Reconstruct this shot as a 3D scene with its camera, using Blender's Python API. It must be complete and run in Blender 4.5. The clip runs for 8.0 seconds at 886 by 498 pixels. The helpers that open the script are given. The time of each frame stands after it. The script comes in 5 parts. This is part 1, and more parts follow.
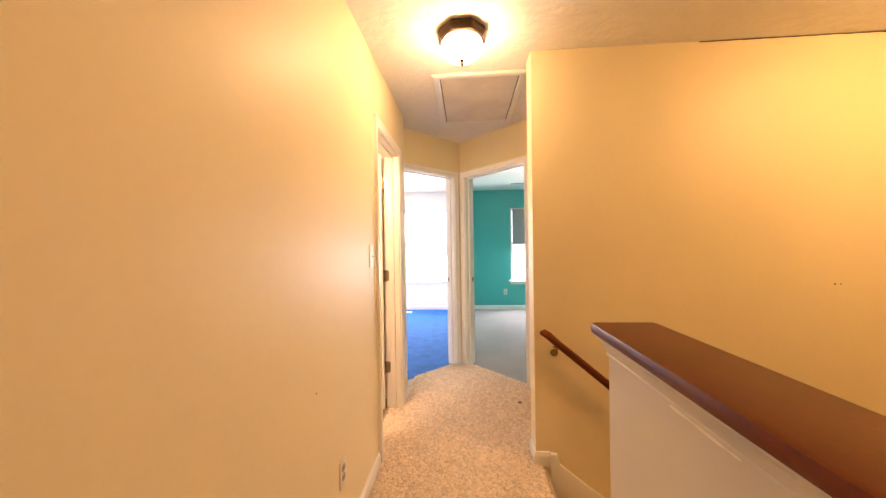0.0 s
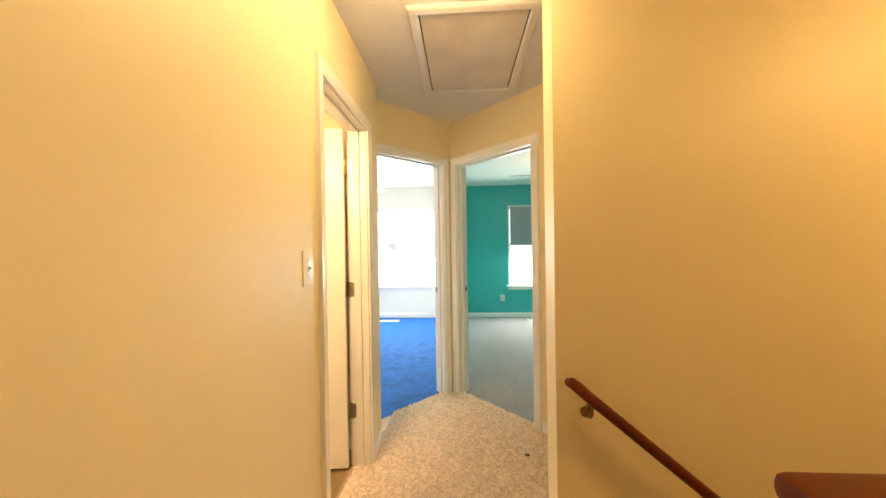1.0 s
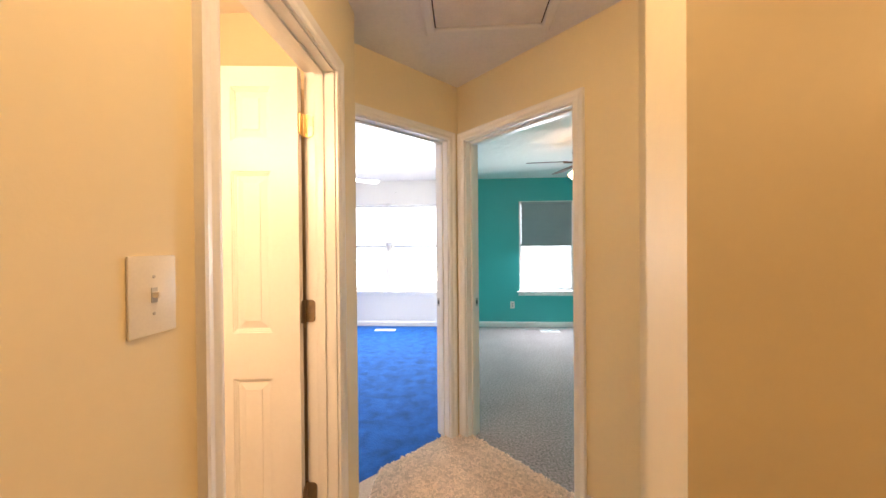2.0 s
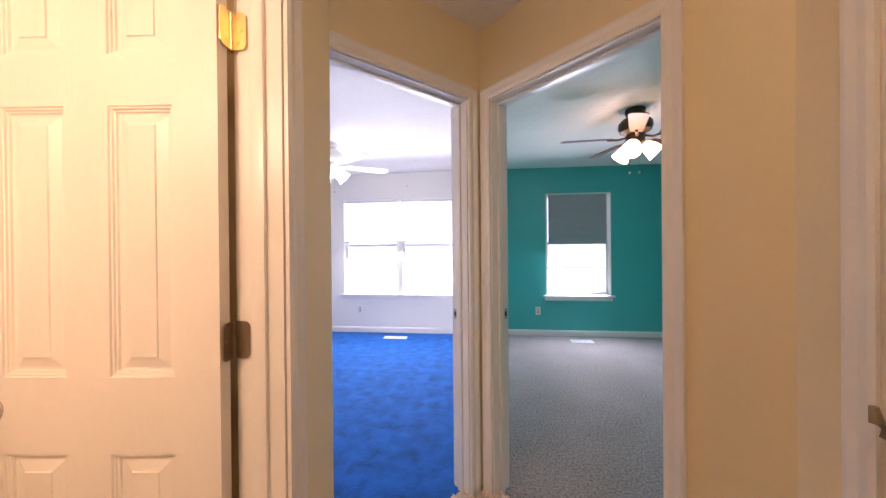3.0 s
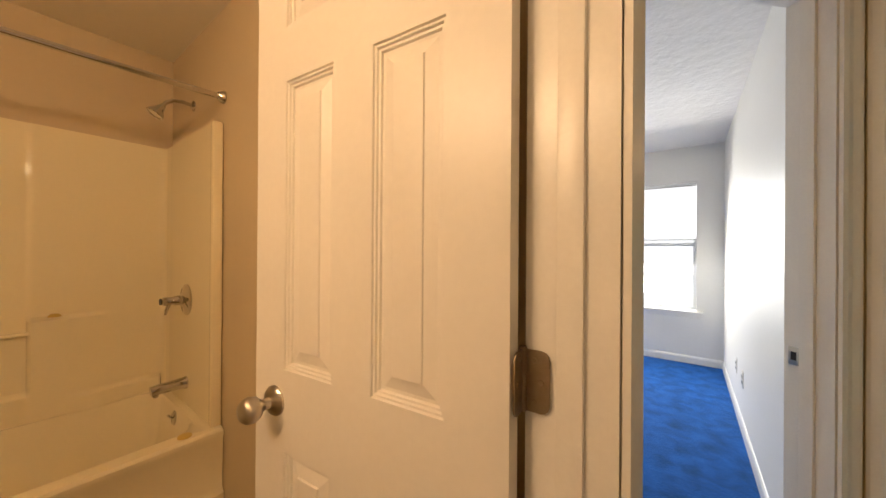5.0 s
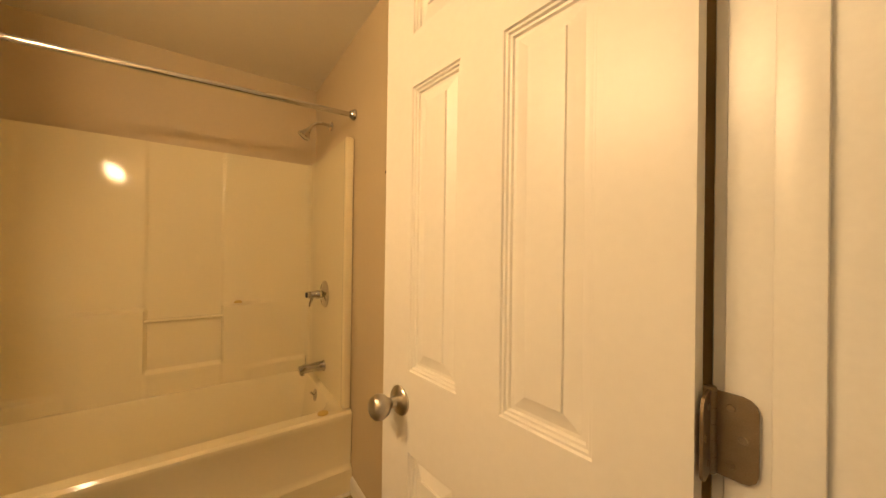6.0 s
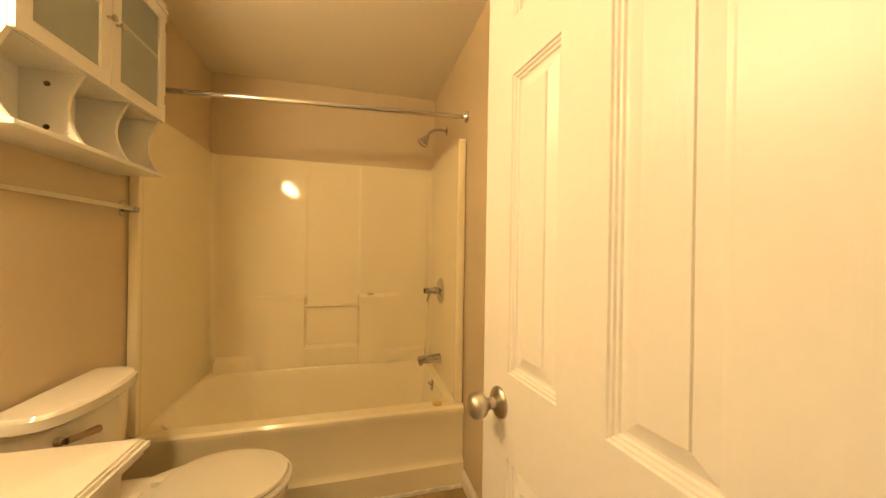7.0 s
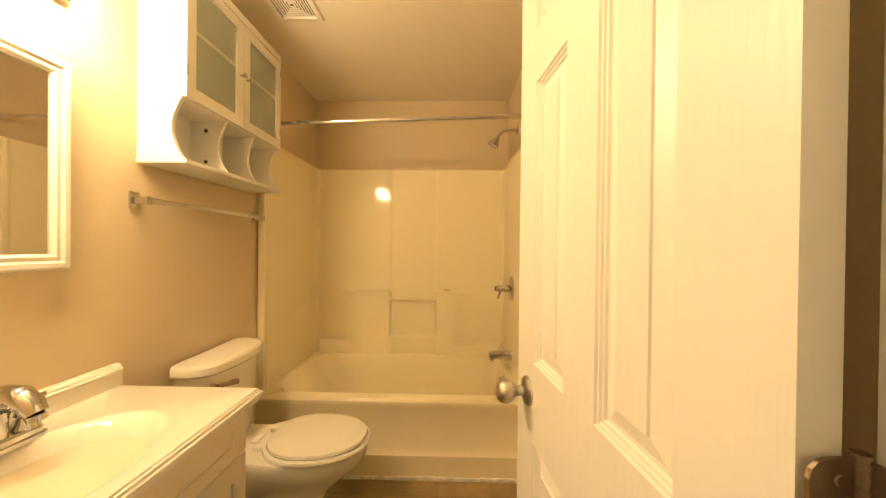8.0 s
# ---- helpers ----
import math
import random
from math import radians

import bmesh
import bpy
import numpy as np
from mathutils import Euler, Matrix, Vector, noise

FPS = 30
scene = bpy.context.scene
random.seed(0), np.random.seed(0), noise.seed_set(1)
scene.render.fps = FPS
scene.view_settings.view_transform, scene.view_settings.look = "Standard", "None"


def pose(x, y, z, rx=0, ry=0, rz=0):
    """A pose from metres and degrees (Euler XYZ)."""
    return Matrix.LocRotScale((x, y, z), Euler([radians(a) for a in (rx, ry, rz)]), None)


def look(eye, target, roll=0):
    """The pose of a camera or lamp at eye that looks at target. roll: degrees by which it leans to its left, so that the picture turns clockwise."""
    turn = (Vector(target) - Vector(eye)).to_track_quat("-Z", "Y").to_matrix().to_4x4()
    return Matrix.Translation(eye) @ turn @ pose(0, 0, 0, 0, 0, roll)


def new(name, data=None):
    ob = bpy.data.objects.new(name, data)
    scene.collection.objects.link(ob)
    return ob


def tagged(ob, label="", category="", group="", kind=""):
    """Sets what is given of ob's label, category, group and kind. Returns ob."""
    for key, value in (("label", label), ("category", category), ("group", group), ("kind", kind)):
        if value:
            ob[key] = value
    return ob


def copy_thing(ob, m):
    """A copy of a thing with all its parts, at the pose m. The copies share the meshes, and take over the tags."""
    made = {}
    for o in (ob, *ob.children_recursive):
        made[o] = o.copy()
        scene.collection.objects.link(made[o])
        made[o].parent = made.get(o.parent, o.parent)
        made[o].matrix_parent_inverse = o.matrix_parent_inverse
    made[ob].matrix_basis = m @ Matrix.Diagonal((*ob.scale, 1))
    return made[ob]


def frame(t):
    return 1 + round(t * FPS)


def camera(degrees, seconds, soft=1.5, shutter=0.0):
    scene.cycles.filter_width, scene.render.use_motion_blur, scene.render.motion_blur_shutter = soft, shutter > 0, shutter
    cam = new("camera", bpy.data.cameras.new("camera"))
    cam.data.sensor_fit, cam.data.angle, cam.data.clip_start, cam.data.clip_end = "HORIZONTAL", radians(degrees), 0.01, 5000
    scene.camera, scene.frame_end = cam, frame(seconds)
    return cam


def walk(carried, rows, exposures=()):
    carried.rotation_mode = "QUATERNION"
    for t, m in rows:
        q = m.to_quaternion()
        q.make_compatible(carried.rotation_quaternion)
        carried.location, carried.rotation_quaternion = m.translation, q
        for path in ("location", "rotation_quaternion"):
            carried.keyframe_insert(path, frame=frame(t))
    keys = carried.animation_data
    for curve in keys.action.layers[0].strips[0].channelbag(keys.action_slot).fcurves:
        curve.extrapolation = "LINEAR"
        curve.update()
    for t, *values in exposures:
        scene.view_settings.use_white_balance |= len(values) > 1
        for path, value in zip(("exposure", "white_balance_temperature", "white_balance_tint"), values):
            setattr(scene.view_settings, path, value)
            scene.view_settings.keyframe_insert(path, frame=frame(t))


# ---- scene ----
cam = camera(107.0, 8.0)
PATH = [
    (0, (0.131, 1.09, 1.3), (-0.014, 3.084, 1.286), -0.9),
    (0.5, (0.108, 1.396, 1.308), (-0.016, 3.392, 1.296), -0.8),
    (1, (0.154, 1.741, 1.323), (0.043, 3.738, 1.309), -0.9),
    (1.5, (0.147, 2.059, 1.323), (0.037, 4.056, 1.308), -0.7),
    (1.7, (0.127, 2.201, 1.327), (0.016, 4.197, 1.311), -0.7),
    (2.8, (0.062, 2.873, 1.309), (-0.124, 4.864, 1.305), 0.0),
    (3, (0.053, 2.959, 1.29), (-0.164, 4.947, 1.283), -0.5),
    (3.5, (-0.035, 3.125, 1.273), (-0.389, 5.094, 1.271), -0.1),
    (4, (-0.17, 3.233, 1.273), (-0.776, 5.139, 1.275), 0.0),
    (4.5, (-0.281, 3.255, 1.265), (-1.208, 5.027, 1.268), 0.2),
    (5, (-0.345, 3.235, 1.261), (-1.539, 4.839, 1.264), 0.4),
    (6.5, (-0.424, 3.254, 1.267), (-2.232, 4.11, 1.272), 0.9),
    (7, (-0.415, 3.291, 1.257), (-2.35, 3.798, 1.256), 0.9),
    (7.5, (-0.38, 3.333, 1.254), (-2.368, 3.543, 1.244), 0.9),
    (8, (-0.311, 3.413, 1.256), (-2.303, 3.37, 1.243), 0.6),
]
# seconds, stops, kelvin, tint
EXPOSURES = [(0.0, 0.52, 6800, 24), (0.5, 0.48, 7150, 8), (1.0, 0.40, 6850, 4), (1.5, 0.24, 6350, 6), (1.7, 0.24, 6350, 11), (2.8, -0.18, 6050, 33), (3.5, -0.47, 5980, 30), (4.5, -0.76, 6400, 21), (5.2, -0.90, 6700, 14), (6.4, -0.49, 6900, 4), (7.0, -0.31, 6800, 1), (8.0, -0.12, 6480, -1)]
walk(cam, [(t, look(eye, target, roll)) for t, eye, target, roll in PATH], EXPOSURES)

# ---- light ----
world = bpy.data.worlds.new("world")
scene.world = world
world.use_nodes = True
sky = world.node_tree.nodes.new("ShaderNodeTexSky")
sky.sky_type, sky.sun_disc = "NISHITA", False
sky.sun_elevation, sky.sun_rotation = radians(48), radians(150)
world.node_tree.nodes["Background"].inputs[1].default_value = 0.15
world.node_tree.links.new(sky.outputs[0], world.node_tree.nodes["Background"].inputs[0])


def area_lamp(name, m, w, h, power, color):
    d = bpy.data.lights.new(name, "AREA")
    d.shape, d.size, d.size_y, d.energy, d.color = "RECTANGLE", w, h, power, color
    ob = new(name, d)
    ob.matrix_world = m
    return ob


DAY = (0.96, 0.99, 0.92)
WARM = (1.0, 0.62, 0.28)
sun_data = bpy.data.lights.new("sun", "SUN")
sun_data.energy, sun_data.angle, sun_data.color = 1.0, radians(12), (1.0, 0.96, 0.9)
new("sun", sun_data).matrix_world = look((0, 0, 10), (3, 5, 2))
# sky light in the window openings
area_lamp("window_light_blue", look((-1.15, 7.83, 1.30), (-1.15, 5, -0.4)), 1.7, 1.35, 118, DAY)
area_lamp("window_light_green", look((1.47, 7.83, 0.97), (0.8, 5, 0.0)), 0.8, 0.7, 52, (0.93, 0.98, 1.0))


# ---- materials ----
def mat(name, col, rough=0.5, metal=0.0, var=0.06, scale=3.0, bump=0.0, bscale=200.0, spec=0.5, coat=0.0, fine=0.03, warp=0.0, stretch=(1, 1, 1), bdist=0.004, emit=None, trans=0.0):
    """Procedural surface: base colour varied at two scales, with a fine relief."""
    m = bpy.data.materials.new(name)
    m.use_nodes = True
    nt = m.node_tree
    b = nt.nodes["Principled BSDF"]
    b.inputs["Roughness"].default_value, b.inputs["Metallic"].default_value = rough, metal
    b.inputs["Specular IOR Level"].default_value = spec
    b.inputs["Coat Weight"].default_value = coat
    b.inputs["Transmission Weight"].default_value = trans
    tc = nt.nodes.new("ShaderNodeTexCoord")
    big = nt.nodes.new("ShaderNodeTexNoise")
    big.inputs["Scale"].default_value, big.inputs["Detail"].default_value, big.inputs["Distortion"].default_value = scale, 4, warp
    small = nt.nodes.new("ShaderNodeTexNoise")
    small.inputs["Scale"].default_value, small.inputs["Detail"].default_value = scale * 30, 3
    for n in (big, small):
        nt.links.new(tc.outputs["Object"], n.inputs["Vector"])
    last = None
    for n, amount in ((big, var), (small, fine)):
        r = nt.nodes.new("ShaderNodeMapRange")
        r.inputs["From Min"].default_value, r.inputs["From Max"].default_value = 0.25, 0.75
        r.inputs["To Min"].default_value, r.inputs["To Max"].default_value = 1 - amount, 1 + amount
        nt.links.new(n.outputs["Fac"], r.inputs["Value"])
        mix = nt.nodes.new("ShaderNodeVectorMath")
        mix.operation = "SCALE"
        if last is None:
            mix.inputs[0].default_value = col
        else:
            nt.links.new(last.outputs[0], mix.inputs[0])
        nt.links.new(r.outputs[0], mix.inputs["Scale"])
        last = mix
    nt.links.new(last.outputs[0], b.inputs["Base Color"])
    if bump:
        bn = nt.nodes.new("ShaderNodeTexNoise")
        bn.inputs["Scale"].default_value, bn.inputs["Detail"].default_value = bscale, 4
        mp = nt.nodes.new("ShaderNodeMapping")
        mp.inputs["Scale"].default_value = stretch
        nt.links.new(tc.outputs["Object"], mp.inputs["Vector"])
        nt.links.new(mp.outputs[0], bn.inputs["Vector"])
        bn.inputs["Distortion"].default_value = 0.6 if stretch[2] < 1 else 0.0
        bp = nt.nodes.new("ShaderNodeBump")
        bp.inputs["Strength"].default_value, bp.inputs["Distance"].default_value = bump, bdist
        nt.links.new(bn.outputs["Fac"], bp.inputs["Height"])
        nt.links.new(bp.outputs["Normal"], b.inputs["Normal"])
    if emit:
        b.inputs["Emission Color"].default_value = (*emit[0], 1)
        b.inputs["Emission Strength"].default_value = emit[1]
    return m


M_HALL = mat("cream_wall_paint", (0.80, 0.69, 0.45), 0.5, var=0.03, scale=1.2, bump=0.06, bscale=180, fine=0.012)
M_TRIM = mat("white_trim_paint", (0.82, 0.80, 0.76), 0.3, var=0.03, scale=4, bump=0.05, bscale=60, fine=0.02)
M_DOOR = mat("white_door_paint", (0.82, 0.79, 0.74), 0.36, var=0.02, scale=2, bump=0.13, bscale=150, fine=0.015, stretch=(1, 1, 0.05))
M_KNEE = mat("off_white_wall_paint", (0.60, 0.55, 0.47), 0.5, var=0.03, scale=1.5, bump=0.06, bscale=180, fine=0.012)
M_CEIL = mat("white_ceiling", (0.83, 0.81, 0.78), 0.9, var=0.03, scale=2, bump=0.9, bscale=15, fine=0.03, bdist=0.010)
M_TEAL = mat("teal_wall_paint", (0.042, 0.43, 0.42), 0.45, var=0.03, scale=1.2, bump=0.1, bscale=180, fine=0.012)
M_WHITEWALL = mat("white_wall_paint", (0.82, 0.80, 0.75), 0.45, var=0.02, scale=1.2, bump=0.1, bscale=180, fine=0.012)
M_TAN = mat("tan_bath_paint", (0.62, 0.51, 0.34), 0.4, var=0.03, scale=1.2, bump=0.1, bscale=180, fine=0.012)
M_BATHCEIL = mat("bath_ceiling_paint", (0.80, 0.74, 0.62), 0.6, var=0.02, scale=1.5, bump=0.1, bscale=120, fine=0.01)
# base darker than the yarn: shade between yarn ends put into its colour
M_CARPET = mat("beige_carpet", (0.48, 0.37, 0.28), 0.95, var=0.15, scale=3.5, bump=1.0, bscale=120, fine=0.15, spec=0.1)
M_BLUE = mat("blue_carpet", (0.004, 0.064, 0.28), 0.95, var=0.44, scale=9, warp=0.35, bump=1.0, bscale=80, fine=0.25, spec=0.1)
M_GREY = mat("grey_carpet", (0.275, 0.243, 0.238), 0.95, var=0.12, scale=2.4, bump=1.0, bscale=130, fine=0.6, spec=0.1)
M_VINYL = mat("brown_vinyl_floor", (0.30, 0.215, 0.105), 0.4, var=0.34, scale=6, bump=0.1, bscale=60, fine=0.1)
M_MAHOG = mat("mahogany_gloss", (0.10, 0.02, 0.005), 0.34, var=0.3, scale=3, bump=0.03, bscale=50, fine=0.12, spec=0.13, coat=0.0)
M_TUB = mat("almond_acrylic", (0.87, 0.785, 0.555), 0.08, var=0.015, scale=2, bump=0.03, bscale=9, fine=0.008, spec=0.32, coat=0.0)
M_PORC = mat("white_porcelain", (0.80, 0.76, 0.66), 0.1, var=0.01, scale=2, fine=0.008, coat=0.4)
M_NICKEL = mat("brushed_nickel", (0.52, 0.48, 0.42), 0.28, 1.0, var=0.08, scale=20, bump=0.02, fine=0.05)
M_CHROME = mat("chrome", (0.60, 0.59, 0.58), 0.09, 1.0, var=0.03, scale=9, fine=0.02)
M_BRASS = mat("polished_brass", (0.80, 0.60, 0.29), 0.28, 1.0, var=0.1, scale=30, fine=0.06)
M_OLDBRASS = mat("aged_brass", (0.26, 0.18, 0.08), 0.42, 1.0, var=0.2, scale=30, fine=0.1)
M_BRONZE = mat("dark_bronze", (0.07, 0.045, 0.03), 0.4, 0.7, var=0.2, scale=20, fine=0.1)
M_DARK = mat("dark_gap", (0.05, 0.025, 0.012), 0.8, var=0.2, scale=10)

# printed stone squares on the bathroom sheet vinyl
nt_ = M_VINYL.node_tree
grid = nt_.nodes.new("ShaderNodeTexBrick")
grid.offset, grid.squash = 0.0, 1.0
for key_, value_ in (("Color1", (1.14, 1.12, 1.08, 1)), ("Color2", (0.86, 0.88, 0.9, 1)), ("Mortar", (0.72, 0.72, 0.72, 1)), ("Scale", 1.0), ("Mortar Size", 0.003), ("Brick Width", 0.28), ("Row Height", 0.28)):
    grid.inputs[key_].default_value = value_
nt_.links.new(nt_.nodes["Texture Coordinate"].outputs["Object"], grid.inputs["Vector"])
tint_ = nt_.nodes.new("ShaderNodeVectorMath")
tint_.operation = "MULTIPLY"
shader_ = nt_.nodes["Principled BSDF"]
nt_.links.new(shader_.inputs["Base Color"].links[0].from_socket, tint_.inputs[0])
nt_.links.new(grid.outputs["Color"], tint_.inputs[1])
nt_.links.new(tint_.outputs[0], shader_.inputs["Base Color"])

for m_, w_, c_ in ((M_BLUE, 0.2, (0.35, 0.75, 1.0)), (M_GREY, 0.2, (1, 1, 1)), (M_CARPET, 0.15, (1, 0.95, 0.9))):
    b_ = m_.node_tree.nodes["Principled BSDF"]
    b_.inputs["Sheen Weight"].default_value, b_.inputs["Sheen Roughness"].default_value, b_.inputs["Sheen Tint"].default_value = w_, 0.45, (*c_, 1)

# ---- building helpers ----
def box(bm, x0, x1, y0, y1, z0, z1):
    v = [bm.verts.new((x, y, z)) for z in (z0, z1) for x, y in ((x0, y0), (x1, y0), (x1, y1), (x0, y1))]
    out = []
    for f in ((3, 2, 1, 0), (4, 5, 6, 7), (0, 1, 5, 4), (1, 2, 6, 5), (2, 3, 7, 6), (3, 0, 4, 7)):
        out.append(bm.faces.new([v[i] for i in f]))
    return out


def prism(bm, pts, z0, z1):
    lo, hi = [bm.verts.new((x, y, z0)) for x, y in pts], [bm.verts.new((x, y, z1)) for x, y in pts]
    n = len(pts)
    bm.faces.new(lo[::-1]), bm.faces.new(hi)
    for i in range(n):
        bm.faces.new((lo[i], lo[(i + 1) % n], hi[(i + 1) % n], hi[i]))


def lathe(bm, profile, m=None, n=32, a0=0.0):
    """Revolves (radius, height) pairs round z."""
    m = m or Matrix()
    rings = []
    for r, h in profile:
        if r < 1e-6:
            rings.append([bm.verts.new(m @ Vector((0, 0, h)))])
        else:
            rings.append([bm.verts.new(m @ Vector((r * math.cos(a0 + 2 * math.pi * i / n), r * math.sin(a0 + 2 * math.pi * i / n), h))) for i in range(n)])
    for a, b in zip(rings, rings[1:]):
        for i in range(n):
            j = (i + 1) % n
            q = [a[i % len(a)], a[j % len(a)], b[j % len(b)], b[i % len(b)]]
            q = [v for k, v in enumerate(q) if v not in q[:k]]
            if len(q) > 2:
                bm.faces.new(q)
    for ring, flip in ((rings[0], True), (rings[-1], False)):
        if len(ring) > 2:
            bm.faces.new(ring[::-1] if flip else ring)


def tube(bm, pts, r, n=14):
    """A round bar along points."""
    pts = [Vector(p) for p in pts]
    rings = []
    up = Vector((0.31, 0.17, 0.93)).normalized()
    for i, p in enumerate(pts):
        d = (pts[min(i + 1, len(pts) - 1)] - pts[max(i - 1, 0)]).normalized()
        u = d.cross(up).normalized()
        w = d.cross(u)
        rr = r[i] if isinstance(r, (list, tuple)) else r
        rings.append([bm.verts.new(p + rr * (math.cos(2 * math.pi * k / n) * u + math.sin(2 * math.pi * k / n) * w)) for k in range(n)])
    for a, b in zip(rings, rings[1:]):
        for k in range(n):
            bm.faces.new((a[k], a[(k + 1) % n], b[(k + 1) % n], b[k]))
    bm.faces.new(rings[0][::-1]), bm.faces.new(rings[-1])


def sweep(bm, pts, profile, side):
    """Sweeps a closed (out, up) profile along a mitred open path; side: the profile's up direction."""
    pts, side = [Vector(p) for p in pts], Vector(side).normalized()
    rings = []
    closed = (pts[0] - pts[-1]).length < 1e-6
    for i, p in enumerate(pts):
        a = (p - pts[i - 1]).normalized() if i else ((p - pts[-2]).normalized() if closed else (pts[1] - p).normalized())
        b = (pts[i + 1] - p).normalized() if i + 1 < len(pts) else ((pts[1] - p).normalized() if closed else a)
        na, nb = a.cross(side), b.cross(side)
        n = (na + nb).normalized()
        n = n / max(n.dot(na), 0.2)
        rings.append([bm.verts.new(p + n * o + side * u) for o, u in profile])
    k = len(profile)
    for a, b in zip(rings, rings[1:]):
        for i in range(k):
            bm.faces.new((a[i], a[(i + 1) % k], b[(i + 1) % k], b[i]))
    if closed:
        bmesh.ops.remove_doubles(bm, verts=bm.verts[:], dist=1e-6)
    else:
        bm.faces.new(rings[0][::-1]), bm.faces.new(rings[-1])


def soften(bm, w, segments=2, angle=35):
    bmesh.ops.recalc_face_normals(bm, faces=bm.faces[:])
    edges = [e for e in bm.edges if len(e.link_faces) == 2 and e.calc_face_angle(0) > radians(angle)]
    bmesh.ops.bevel(bm, geom=edges, offset=w, segments=segments, affect="EDGES", profile=0.6, clamp_overlap=True)


def part(name, bm, material, parent=None, label="", bevel=0.0, smooth=False, m=None):
    """Links a bmesh as one mesh object, under a thing or part if one is given."""
    if bevel:
        soften(bm, bevel)
    bmesh.ops.recalc_face_normals(bm, faces=bm.faces[:])
    me = bpy.data.meshes.new(name)
    bm.to_mesh(me)
    bm.free()
    for mm in material if isinstance(material, (list, tuple)) else (material,):
        me.materials.append(mm)
    if smooth or bevel:
        me.polygons.foreach_set("use_smooth", [True] * len(me.polygons))
        me.set_sharp_from_angle(angle=radians(38))
    ob = new(name, me)
    if parent is not None:
        ob.parent = parent
    if m is not None:
        ob.matrix_basis = m
    if label:
        ob["label"] = label
    return ob


def thing(name, m, label, category, group=""):
    return_ob = new(name)
    return_ob.matrix_basis = m
    return_ob.empty_display_size = 0.1
    return tagged(return_ob, label, category, group)


def structure(ob, label="", category=""):
    return tagged(ob, label, category, kind="structure")


def along(p0, p1, z=0.0):
    """Pose with x from p0 to p1 and z up; the left side is +y."""
    return pose(p0[0], p0[1], z, 0, 0, math.degrees(math.atan2(p1[1] - p0[1], p1[0] - p0[0])))


def wall(name, p0, p1, openings=(), front=M_HALL, back=None, thick=0.12, z0=0.0, z1=2.44, label="", category="wall"):
    """A wall with its front on the right-hand side of the way from p0 to p1; openings are (from, to, bottom, top) along it."""
    bm = bmesh.new()
    length = math.dist(p0, p1)
    cuts = sorted({0.0, length, *(c for o in openings for c in o[:2])})
    for a, b in zip(cuts, cuts[1:]):
        solid = [(z0, z1)]
        for o in openings:
            if o[0] <= a + 1e-6 and o[1] >= b - 1e-6:
                solid = [q for lo, hi in solid for q in ((lo, min(hi, o[2])), (max(lo, o[3]), hi)) if q[1] - q[0] > 1e-4]
        for lo, hi in solid:
            for f in box(bm, a, b, 0, thick, lo, hi):
                f.normal_update()
                f.material_index = 1 if f.normal.y > 0.5 else 0
    ob = part(name, bm, (front, back or front), m=along(p0, p1))
    return structure(ob, label, category)


# ---- structure ----
V = (0.066, 4.72)
Q = math.sqrt(0.5)
wall("wall_hall_west", (-0.41, -1.4), (-0.41, 3.95), [(3.054 + 1.4, 3.711 + 1.4, 0, 2.045)], M_HALL, M_TAN, thick=0.118, label="cream painted hallway wall with the bathroom doorway")
wall("wall_stair", (0.520, 3.055), (3.70, 3.055), (), M_HALL, M_HALL, thick=0.137, z0=-2.7, label="cream painted wall over the descending stairs")
wall("wall_diagonal_blue", (V[0] - 1.05 * Q, V[1] - 1.05 * Q), V, [(1.05 - 0.875, 1.05 - 0.085, 0, 2.06)], M_HALL, M_WHITEWALL, label="angled cream wall with doorway to the blue-carpet room")
wall("wall_diagonal_green", V, (V[0] + 1.147 * Q, V[1] - 1.147 * Q), [(0.064, 0.854, 0, 2.06)], M_HALL, M_TEAL, label="angled cream wall with doorway to the teal room")
wall("wall_closet", (V[0] + 1.147 * Q, V[1] - 1.147 * Q), (V[0] + 1.147 * Q, 3.187), [(0.172, 0.652, 0, 2.045)], M_HALL, M_HALL, label="short cream wall with a closet door")
wall("wall_back_white", (-3.72, 7.86), (0.066, 7.86), [(1.68, 3.475, 0.585, 2.055)], M_WHITEWALL, M_WHITEWALL, label="white wall with a double window")
wall("wall_back_teal", (0.066, 7.86), (2.855, 7.86), [(0.955, 1.861, 0.585, 2.062)], M_TEAL, M_TEAL, label="teal wall with one window")
wall("wall_partition", (-0.024, 7.86), (-0.024, 4.80), (), M_WHITEWALL, M_TEAL, label="wall between two bedrooms, white and teal sides")
wall("wall_east_teal", (2.735, 7.86), (2.735, 3.78), (), M_TEAL, M_TEAL, label="teal side wall")
wall("wall_south_teal", (2.735, 3.90), (0.999, 3.90), (), M_TEAL, M_HALL, label="teal wall beside the doorway")
wall("wall_west_white", (-3.60, 3.98), (-3.60, 7.86), (), M_WHITEWALL, label="white side wall")
wall("wall_bath_north", (-3.72, 3.86), (-0.528, 3.86), (), M_TAN, M_WHITEWALL, label="tan bathroom wall behind the tub fittings")
wall("wall_bath_stub", (-0.528, 3.95), (-0.80, 3.95), (), M_HALL, M_HALL, thick=0.05, label="cream wall return")
wall("wall_bath_south", (-0.528, 2.342), (-3.02, 2.342), (), M_TAN, M_TAN, label="tan bathroom wall with mirror and cabinet")
wall("wall_bath_west", (-2.90, 2.30), (-2.90, 3.86), (), M_TAN, M_TAN, label="tan bathroom wall over the tub")
wall("wall_hall_south", (3.70, -1.4), (-0.53, -1.4), (), M_HALL, z0=-2.7, thick=0.12, label="cream end wall of the hall")
